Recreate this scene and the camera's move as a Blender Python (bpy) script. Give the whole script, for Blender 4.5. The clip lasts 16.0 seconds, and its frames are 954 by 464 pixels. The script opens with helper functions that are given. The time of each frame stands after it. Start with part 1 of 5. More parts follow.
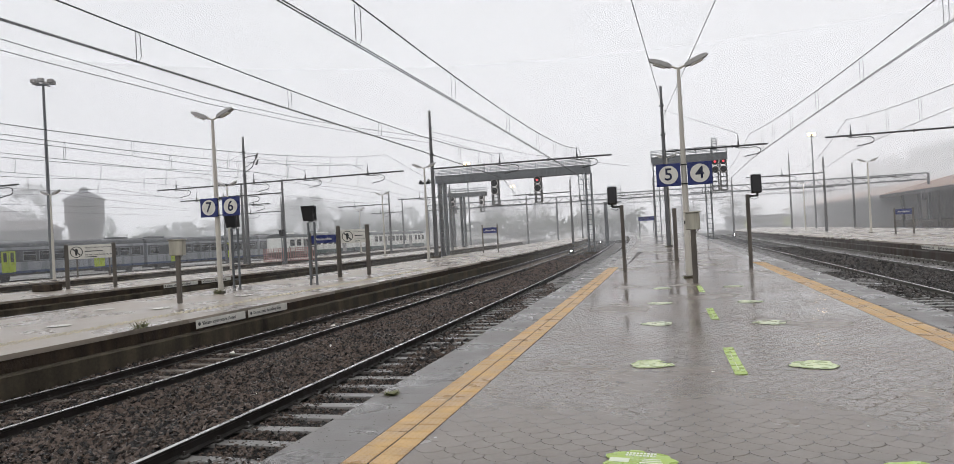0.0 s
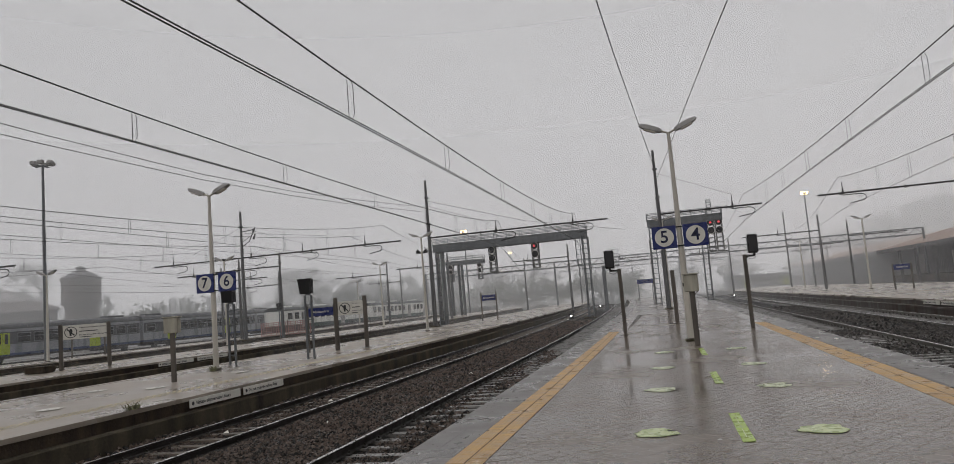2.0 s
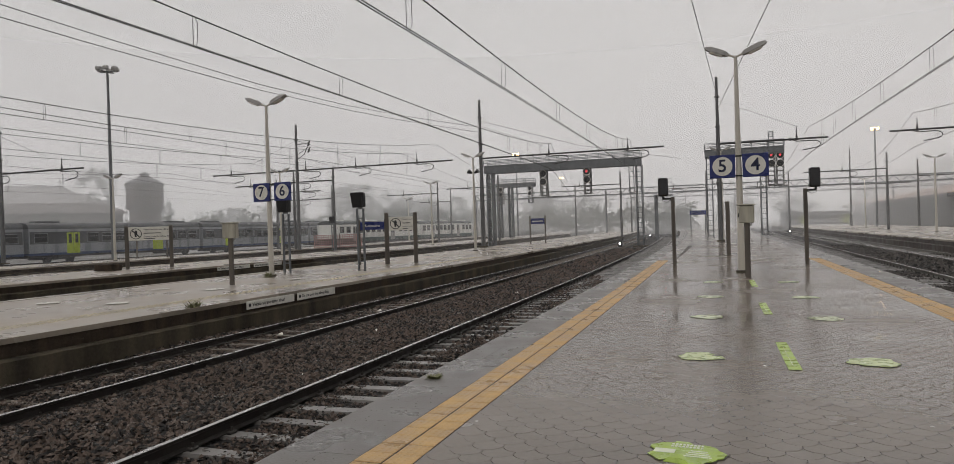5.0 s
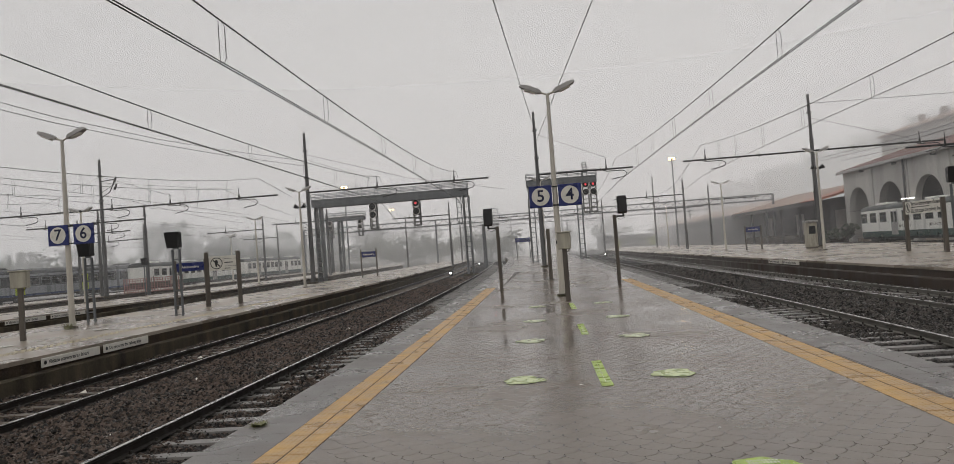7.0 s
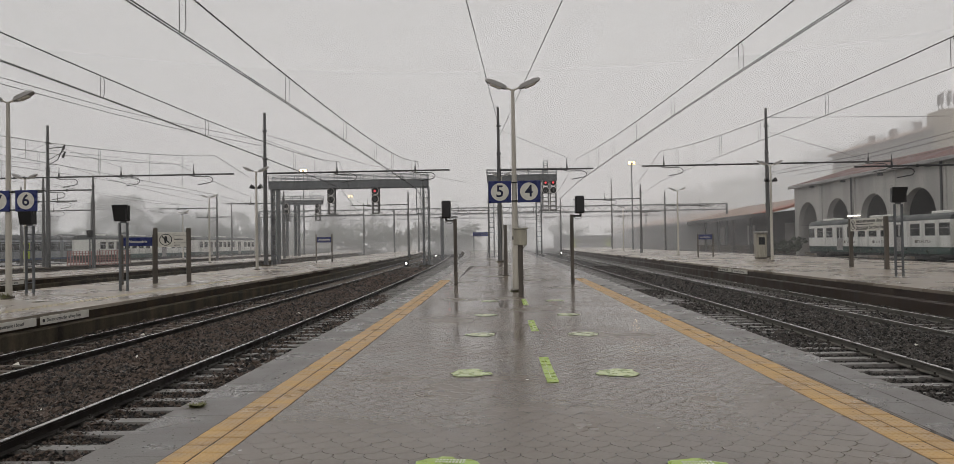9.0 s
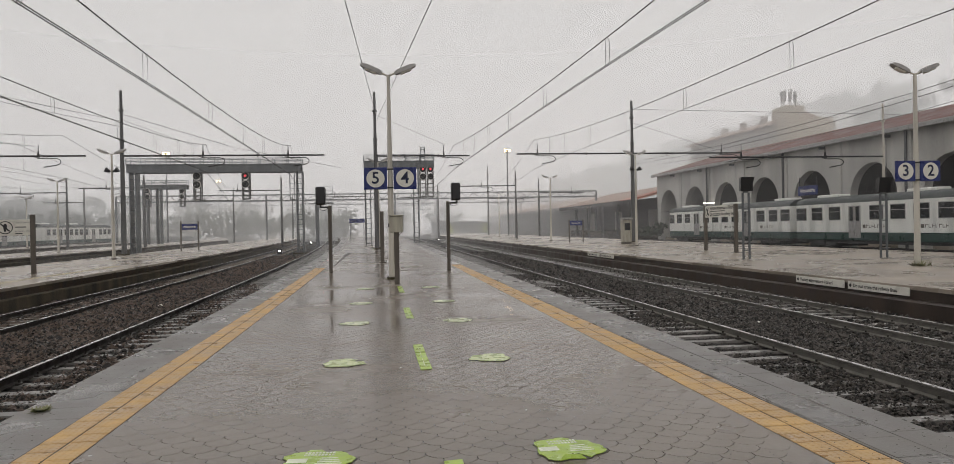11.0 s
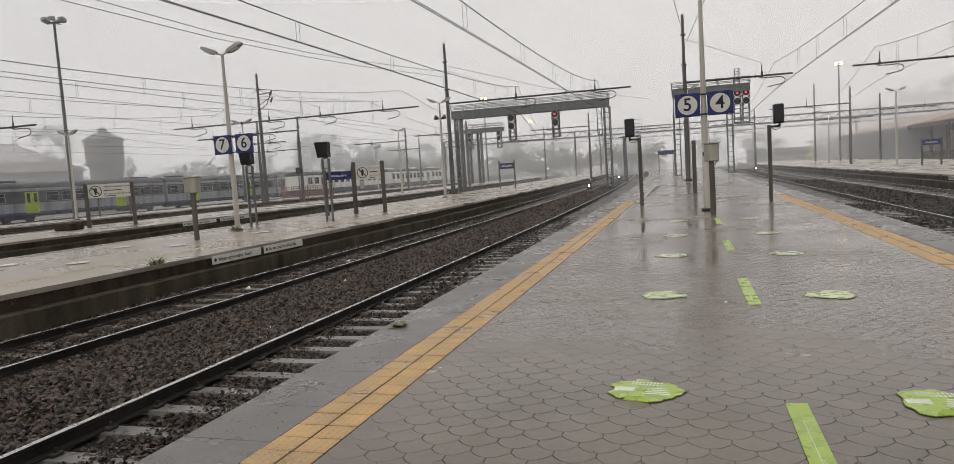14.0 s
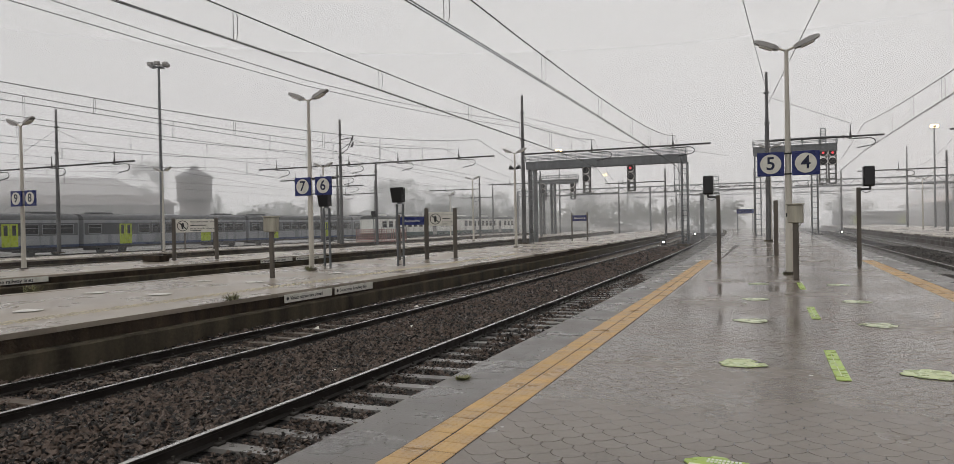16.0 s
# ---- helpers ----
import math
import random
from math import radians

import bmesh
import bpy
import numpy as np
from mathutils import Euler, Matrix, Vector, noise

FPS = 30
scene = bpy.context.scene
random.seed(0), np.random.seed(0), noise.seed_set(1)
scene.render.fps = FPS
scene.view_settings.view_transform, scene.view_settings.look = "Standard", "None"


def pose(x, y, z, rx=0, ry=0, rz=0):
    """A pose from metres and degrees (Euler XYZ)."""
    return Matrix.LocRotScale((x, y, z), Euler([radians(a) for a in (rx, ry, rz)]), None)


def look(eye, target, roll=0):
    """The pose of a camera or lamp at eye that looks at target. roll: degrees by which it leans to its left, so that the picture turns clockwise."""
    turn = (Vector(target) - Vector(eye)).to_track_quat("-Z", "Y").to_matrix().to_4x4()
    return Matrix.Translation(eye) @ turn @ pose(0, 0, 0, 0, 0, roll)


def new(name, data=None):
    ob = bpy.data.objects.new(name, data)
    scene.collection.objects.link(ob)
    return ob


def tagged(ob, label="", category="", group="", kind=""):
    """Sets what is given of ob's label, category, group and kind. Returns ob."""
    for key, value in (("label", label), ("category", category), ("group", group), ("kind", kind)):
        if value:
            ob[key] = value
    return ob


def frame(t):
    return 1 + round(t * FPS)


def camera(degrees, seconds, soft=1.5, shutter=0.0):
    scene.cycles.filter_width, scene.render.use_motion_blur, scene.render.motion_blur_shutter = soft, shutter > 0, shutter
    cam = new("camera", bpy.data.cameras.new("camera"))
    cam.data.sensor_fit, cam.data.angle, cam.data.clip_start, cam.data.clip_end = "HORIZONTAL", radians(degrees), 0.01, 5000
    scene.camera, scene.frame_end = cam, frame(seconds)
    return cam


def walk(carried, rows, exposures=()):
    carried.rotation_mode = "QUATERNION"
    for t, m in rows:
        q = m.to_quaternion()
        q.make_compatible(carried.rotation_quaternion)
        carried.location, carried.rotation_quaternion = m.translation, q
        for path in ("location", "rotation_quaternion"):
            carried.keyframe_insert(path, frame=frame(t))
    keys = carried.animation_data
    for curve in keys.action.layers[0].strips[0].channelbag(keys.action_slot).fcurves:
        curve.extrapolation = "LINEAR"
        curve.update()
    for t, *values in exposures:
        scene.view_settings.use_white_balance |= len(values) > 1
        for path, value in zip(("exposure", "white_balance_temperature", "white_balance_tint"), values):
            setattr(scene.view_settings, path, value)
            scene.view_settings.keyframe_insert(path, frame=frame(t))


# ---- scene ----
cam = camera(68.2, 16.0, soft=0.8)
PATH = [
    (0, (-0.086, -0.064, 1.526), (-0.617, 1.864, 1.538), -3.0),
    (0.5, (-0.068, -0.049, 1.542), (-0.531, 1.894, 1.628), -4.2),
    (1, (-0.045, -0.014, 1.544), (-0.503, 1.928, 1.684), -4.7),
    (1.5, (-0.039, 0.007, 1.539), (-0.512, 1.942, 1.713), -4.8),
    (2, (-0.064, 0.013, 1.544), (-0.575, 1.936, 1.746), -4.7),
    (2.5, (-0.041, 0.056, 1.484), (-0.643, 1.954, 1.667), -2.7),
    (3, (-0.055, 0.099, 1.464), (-0.698, 1.991, 1.522), 0.7),
    (5.3, (-0.098, -0.028, 1.46), (-0.754, 1.861, 1.432), -2.2),
    (5.5, (-0.078, -0.115, 1.466), (-0.72, 1.779, 1.425), -2.4),
    (6, (-0.037, -0.051, 1.495), (-0.448, 1.906, 1.497), -2.3),
    (6.5, (-0.033, -0.026, 1.474), (-0.239, 1.963, 1.525), -3.7),
    (7, (-0.003, -0.04, 1.491), (-0.197, 1.949, 1.548), -4.2),
    (7.5, (0.01, -0.006, 1.482), (-0.182, 1.984, 1.553), -4.2),
    (8, (-0.002, -0.013, 1.493), (-0.155, 1.98, 1.562), 0.2),
    (8.5, (0.027, 0.006, 1.47), (-0.084, 2.002, 1.539), -0.4),
    (9, (0.029, -0.011, 1.475), (-0.048, 1.988, 1.507), -0.9),
    (9.5, (0.039, -0.076, 1.504), (0.052, 1.924, 1.521), -1.3),
    (9.7, (0.066, 0.0, 1.504), (0.177, 1.997, 1.534), -1.6),
    (11.8, (0.082, -0.035, 1.479), (0.358, 1.945, 1.425), -1.0),
    (12, (0.081, -0.03, 1.472), (0.347, 1.951, 1.411), -1.0),
    (12.5, (0.082, -0.005, 1.467), (0.281, 1.984, 1.401), -1.5),
    (13, (0.039, 0.042, 1.448), (0.03, 2.04, 1.372), -1.5),
    (13.5, (-0.006, 0.021, 1.454), (-0.307, 1.993, 1.315), -1.8),
    (14, (-0.028, 0.121, 1.452), (-0.617, 2.026, 1.288), -3.6),
    (14.5, (-0.038, 0.274, 1.462), (-0.77, 2.129, 1.308), -5.5),
    (15, (-0.039, 0.259, 1.47), (-0.792, 2.109, 1.371), -0.7),
    (15.5, (-0.062, 0.318, 1.449), (-0.853, 2.154, 1.395), -0.2),
    (16, (-0.068, 0.246, 1.475), (-0.841, 2.091, 1.458), -1.1),
]
walk(cam, [(t, look(eye, aim, lean)) for t, eye, aim, lean in PATH], [(0.0, 0.42, 6450, 10.5), (0.5, -0.2, 6470, 10.5), (1.0, -0.31, 6510, 10.5), (1.5, -0.28, 6560, 11), (2.0, -0.29, 6620, 11), (2.5, -0.24, 6690, 10.5), (3.0, -0.28, 6760, 10.5), (5.3, -0.12, 6830, 11), (5.6, -0.12, 6830, 11), (6.0, 0.12, 6800, 10.5), (6.4, -0.05, 6810, 10.5), (7.0, -0.11, 6820, 10.5), (9.0, -0.17, 6830, 10.5), (9.5, -0.13, 6830, 10.5), (12.5, 0.06, 6850, 10.5), (13.5, -0.02, 6850, 10.5), (14.0, 0.15, 6840, 10.5), (14.5, 0.25, 6820, 10.5), (15.0, 0.18, 6800, 10.5), (16.0, 0.04, 6770, 10)])

# ---- light ----
world = bpy.data.worlds.new("overcast_sky")
scene.world = world
world.use_nodes = True
wn, wl = world.node_tree.nodes, world.node_tree.links
wn.clear()
w_out = wn.new("ShaderNodeOutputWorld")
w_bg = wn.new("ShaderNodeBackground")
w_sky = wn.new("ShaderNodeTexSky")
w_sky.sky_type, w_sky.sun_disc = "NISHITA", False
w_sky.sun_elevation, w_sky.sun_rotation = radians(55), radians(-30)
w_sky.dust_density, w_sky.air_density = 6.0, 1.0
w_hsv = wn.new("ShaderNodeHueSaturation")
w_hsv.inputs["Saturation"].default_value = 0.0
w_hsv.inputs["Value"].default_value = 0.06
w_mix = wn.new("ShaderNodeMix")
w_mix.data_type = "RGBA"
w_mix.inputs[0].default_value = 0.92
w_mix.inputs[7].default_value = (0.600, 0.608, 0.626, 1)
wl.new(w_sky.outputs[0], w_hsv.inputs["Color"])
wl.new(w_hsv.outputs[0], w_mix.inputs[6])
wl.new(w_mix.outputs[2], w_bg.inputs["Color"])
w_bg.inputs["Strength"].default_value = 1.0
wl.new(w_bg.outputs[0], w_out.inputs["Surface"])

sun = new("sun", bpy.data.lights.new("sun", "SUN"))
sun.data.energy, sun.data.angle, sun.data.color = 0.5, radians(60), (1, 0.98, 0.95)
sun.matrix_world = look((-20, -30, 60), (0, 10, 0))


# ---- materials ----
def mat(name, base, rough=0.6, metal=0.0, vary=0.25, scale=3.0, fine=40.0, bump=0.15, dist=0.004, rvary=0.15,
        tint=None, each=0.0, island=0.0, streak=False, spec=0.5):
    """A worn painted, stone or metal surface: two scales of colour variation, roughness variation and relief."""
    m = bpy.data.materials.new(name)
    m.use_nodes = True
    n, l = m.node_tree.nodes, m.node_tree.links
    b = n["Principled BSDF"]
    b.inputs["Metallic"].default_value = metal
    b.inputs["Specular IOR Level"].default_value = spec
    g = n.new("ShaderNodeNewGeometry")
    mp = n.new("ShaderNodeMapping")
    l.new(g.outputs["Position"], mp.inputs["Vector"])
    if streak:
        mp.inputs["Scale"].default_value = (1, 1, 0.12)
    a = n.new("ShaderNodeTexNoise")
    a.inputs["Scale"].default_value, a.inputs["Detail"].default_value = scale, 5
    l.new(mp.outputs[0], a.inputs["Vector"])
    f = n.new("ShaderNodeTexNoise")
    f.inputs["Scale"].default_value, f.inputs["Detail"].default_value = fine, 3
    l.new(g.outputs["Position"], f.inputs["Vector"])
    mix = n.new("ShaderNodeMix")
    mix.data_type = "RGBA"
    dark = tint or tuple(c * (1 - 1.6 * vary) for c in base)
    mix.inputs[6].default_value, mix.inputs[7].default_value = (*dark, 1), (*[min(1, c * (1 + vary)) for c in base], 1)
    add = n.new("ShaderNodeMath")
    add.operation = "MULTIPLY_ADD"
    add.inputs[1].default_value = 0.45
    l.new(f.outputs[0], add.inputs[0])
    sc = n.new("ShaderNodeMapRange")
    sc.inputs["From Min"].default_value, sc.inputs["From Max"].default_value = 0.3, 0.7
    sc.inputs["To Min"].default_value, sc.inputs["To Max"].default_value = -0.1, 0.75
    l.new(a.outputs[0], sc.inputs["Value"])
    l.new(sc.outputs[0], add.inputs[2])
    last = add.outputs[0]
    for amount, node, sock in ((each, "ShaderNodeObjectInfo", "Random"), (island, "ShaderNodeNewGeometry", "Random Per Island")):
        if amount:
            r = n.new(node)
            k = n.new("ShaderNodeMath")
            k.operation = "MULTIPLY_ADD"
            k.inputs[1].default_value = amount
            l.new(r.outputs[sock], k.inputs[0])
            l.new(last, k.inputs[2])
            s = n.new("ShaderNodeMath")
            s.operation = "SUBTRACT"
            s.inputs[1].default_value = amount * 0.5
            l.new(k.outputs[0], s.inputs[0])
            last = s.outputs[0]
    l.new(last, mix.inputs[0])
    l.new(mix.outputs[2], b.inputs["Base Color"])
    rr = n.new("ShaderNodeMapRange")
    rr.inputs["From Min"].default_value, rr.inputs["From Max"].default_value = 0.35, 0.65
    rr.inputs["To Min"].default_value, rr.inputs["To Max"].default_value = max(0.03, rough - rvary), min(1, rough + rvary)
    l.new(a.outputs[0], rr.inputs["Value"])
    l.new(rr.outputs[0], b.inputs["Roughness"])
    bp = n.new("ShaderNodeBump")
    bp.inputs["Strength"].default_value, bp.inputs["Distance"].default_value = bump, dist
    l.new(f.outputs[0], bp.inputs["Height"])
    l.new(bp.outputs[0], b.inputs["Normal"])
    return m


def glow(name, colour, strength):
    m = bpy.data.materials.new(name)
    m.use_nodes = True
    b = m.node_tree.nodes["Principled BSDF"]
    b.inputs["Base Color"].default_value = (*colour, 1)
    b.inputs["Emission Color"].default_value = (*colour, 1)
    b.inputs["Emission Strength"].default_value = strength
    return m


PAVER = mat("wet_paver", (0.160, 0.132, 0.107), 0.20, vary=0.20, scale=0.5, fine=26, bump=0.14, dist=0.002, rvary=0.09, each=0.14, island=0.14)
JOINT = mat("paver_joint", (0.050, 0.044, 0.038), 0.5, scale=2)
SLAB = mat("wet_slab", (0.150, 0.138, 0.129), 0.33, vary=0.3, scale=1.3, fine=45, bump=0.45, rvary=0.14, each=0.07)
PLAIN = mat("wet_concrete_paving", (0.31, 0.265, 0.218), 0.3, vary=0.25, scale=0.35, fine=12, bump=0.3, rvary=0.12)
YELLOW = mat("yellow_tile", (0.52, 0.335, 0.14), 0.4, vary=0.22, scale=2.6, fine=34, bump=0.6, dist=0.004, each=0.18, tint=(0.33, 0.20, 0.085))
UNDER = mat("dark_tile_joint", (0.022, 0.018, 0.014), 0.7)
WORN_YELLOW = mat("worn_yellow_studs", (0.56, 0.50, 0.36), 0.5, scale=2)
WALL_UP = mat("dark_platform_wall", (0.048, 0.035, 0.024), 0.8, vary=0.6, scale=3.2, fine=22, streak=True, bump=1.0, dist=0.02, spec=0.2, tint=(0.008, 0.006, 0.005))
WALL_LO = mat("stained_concrete", (0.070, 0.058, 0.041), 0.8, vary=0.6, scale=1.8, fine=18, streak=True, bump=0.7, dist=0.01, spec=0.2, tint=(0.010, 0.009, 0.006))
WALL_BROWN = mat("brown_platform_wall", (0.05, 0.036, 0.028), 0.55, vary=0.4, scale=1.5, fine=20, streak=True, bump=0.5)
# Near black: shade in the gaps between stones is put into the bed colour.
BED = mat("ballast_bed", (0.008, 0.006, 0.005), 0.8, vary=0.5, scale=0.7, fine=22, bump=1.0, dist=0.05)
STONE = mat("ballast_stone", (0.060, 0.043, 0.034), 0.5, vary=0.8, scale=1.2, fine=40, bump=0.6, island=3.0, spec=0.3, tint=(0.010, 0.008, 0.007))
STONE_DARK = mat("dark_ballast_stone", (0.046, 0.040, 0.036), 0.5, vary=0.8, scale=1.2, fine=40, bump=0.6, island=3.0, spec=0.3, tint=(0.008, 0.007, 0.006))
SLEEPER = mat("wet_concrete_sleeper", (0.19, 0.18, 0.17), 0.35, vary=0.3, scale=4, each=0.4)
SLEEPER_WOOD = mat("old_timber_sleeper", (0.11, 0.085, 0.065), 0.5, vary=0.35, scale=4, each=0.5)
RAIL = mat("rusty_rail", (0.018, 0.014, 0.012), 0.5, 0.1, vary=0.35, scale=6)
RAIL_PALE = mat("dusty_rail", (0.15, 0.14, 0.125), 0.5, 0.1, vary=0.3, scale=6)
RAIL_TOP = mat("polished_rail_head", (0.52, 0.51, 0.50), 0.28, 0.85, vary=0.12, scale=4, bump=0.05)
CLIP = mat("rail_fastening", (0.05, 0.045, 0.04), 0.5, 0.4)
GALV = mat("galvanised_steel", (0.13, 0.138, 0.145), 0.5, 0.35, vary=0.2, scale=3, streak=True)
MASTM = mat("weathered_mast_steel", (0.115, 0.115, 0.115), 0.6, 0.2, vary=0.25, scale=4, streak=True)
POST = mat("brown_steel_post", (0.115, 0.100, 0.084), 0.5, 0.2, vary=0.3, scale=6, streak=True)
LAMP = mat("cream_lamp_post_paint", (0.52, 0.49, 0.43), 0.45, vary=0.15, scale=3, streak=True)
HEAD = mat("grey_lamp_housing", (0.30, 0.29, 0.28), 0.4, vary=0.15, scale=6)
BOXG = mat("stained_beige_box", (0.36, 0.34, 0.28), 0.5, vary=0.25, scale=8, streak=True)
BLUE = mat("sign_blue_enamel", (0.012, 0.022, 0.13), 0.35, vary=0.15, scale=5, bump=0.02)
WHITE = mat("sign_white", (0.68, 0.66, 0.60), 0.4, vary=0.08, scale=5, bump=0.02)
DARKBLUE = mat("dark_blue_digit", (0.008, 0.012, 0.045), 0.4, vary=0.1, bump=0.02)
BLACK = mat("signal_black", (0.012, 0.012, 0.013), 0.45, vary=0.3, scale=8)
TEXT = mat("black_lettering", (0.02, 0.02, 0.02), 0.5, vary=0.1, bump=0.02)
GREEN = mat("lime_floor_film", (0.36, 0.50, 0.06), 0.3, vary=0.14, scale=7, fine=60, bump=0.25, tint=(0.26, 0.37, 0.07))
PALEGREEN = mat("faded_floor_film", (0.50, 0.54, 0.36), 0.3, vary=0.25, scale=7, tint=(0.34, 0.38, 0.22))
MIDGREEN = mat("scuffed_floor_film", (0.52, 0.57, 0.33), 0.3, vary=0.25, scale=9, tint=(0.30, 0.40, 0.12))
# Shadow along the curled sticker edges, put into a dark colour.
RIM_SHADE = mat("sticker_rim_shade", (0.045, 0.042, 0.030), 0.5, vary=0.4, scale=12)
FILMWHITE = mat("floor_film_print", (0.74, 0.78, 0.62), 0.35, vary=0.1)
WIRE = mat("copper_wire", (0.035, 0.034, 0.033), 0.6, 0.2)
WEED = mat("dry_weed", (0.17, 0.17, 0.075), 0.7, vary=0.4, scale=20)
LEAF = mat("wet_foliage", (0.055, 0.075, 0.045), 0.6, vary=0.4, scale=0.8, island=0.5)
BARK = mat("bark", (0.06, 0.05, 0.04), 0.8)
GLASS = mat("dark_window_glass", (0.018, 0.02, 0.022), 0.12, vary=0.3, scale=1, bump=0.02)
TRAIN_GREY = mat("grey_train_roof", (0.058, 0.062, 0.066), 0.5, vary=0.2, scale=1.5, streak=True)
TRAIN_BAND = mat("light_grey_train_side", (0.29, 0.305, 0.32), 0.35, vary=0.15, scale=1.2, streak=True)
TRAIN_BLUE = mat("blue_train_skirt", (0.035, 0.06, 0.14), 0.4, vary=0.25, scale=2)
TRAIN_DARK = mat("train_underframe", (0.03, 0.03, 0.032), 0.6, vary=0.4, scale=3)
LIME = mat("lime_train_door", (0.42, 0.52, 0.02), 0.35, vary=0.1, scale=3)
TR_WHITE = mat("white_train_side", (0.74, 0.74, 0.70), 0.35, vary=0.12, scale=1.2, streak=True)
TR_GREEN = mat("dark_green_train_skirt", (0.02, 0.055, 0.045), 0.4, vary=0.2, scale=2)
TR_ROOF = mat("dull_train_roof", (0.062, 0.070, 0.070), 0.55, 0.1, vary=0.2, scale=1.5, streak=True)
PLASTER = mat("stained_white_plaster", (0.48, 0.47, 0.445), 0.75, vary=0.2, scale=0.35, fine=6, streak=True, tint=(0.28, 0.27, 0.255))
ROOFTILE = mat("red_roof_tile", (0.135, 0.058, 0.047), 0.65, vary=0.25, scale=0.6, fine=12)
ROOFBROWN = mat("brown_shed_roof", (0.30, 0.205, 0.16), 0.6, vary=0.25, scale=0.3, fine=5)
PATCH = mat("fresh_red_tile", (0.34, 0.12, 0.075), 0.6, vary=0.25, scale=0.8, fine=10)
# Interior shade is put into this dark colour; columns and fascia share it.
SHADE = mat("shade_dark_wall", (0.055, 0.05, 0.05), 0.8, vary=0.3, scale=0.5)
BRICKT = mat("tank_masonry", (0.17, 0.155, 0.15), 0.8, vary=0.25, scale=0.5, fine=6, streak=True)
ZINC = mat("dark_zinc", (0.10, 0.10, 0.105), 0.5, 0.3, vary=0.2, scale=0.6)
OCHRE = mat("ochre_render", (0.42, 0.36, 0.28), 0.8, vary=0.15, scale=0.2, fine=3)
GREYREND = mat("grey_render", (0.36, 0.33, 0.31), 0.8, vary=0.15, scale=0.2, fine=3)
HILL = mat("wooded_hill", (0.07, 0.08, 0.06), 0.9, vary=0.4, scale=0.05, fine=0.6, bump=1.0, dist=1.0)
EARTH = mat("wet_earth", (0.075, 0.07, 0.06), 0.5, vary=0.35, scale=0.15, fine=3)
NETTING = mat("red_white_barrier_net", (0.40, 0.20, 0.18), 0.6, vary=0.2, scale=4)
RED_LIT = glow("red_signal_light", (0.9, 0.07, 0.09), 0.9)
WHITE_LIT = glow("white_signal_light", (1.0, 0.97, 0.92), 6.0)
SODIUM = glow("sodium_floodlight", (1.0, 0.74, 0.40), 5.0)
TUBE_LIT = glow("lit_tube", (1.0, 0.97, 0.90), 4.0)


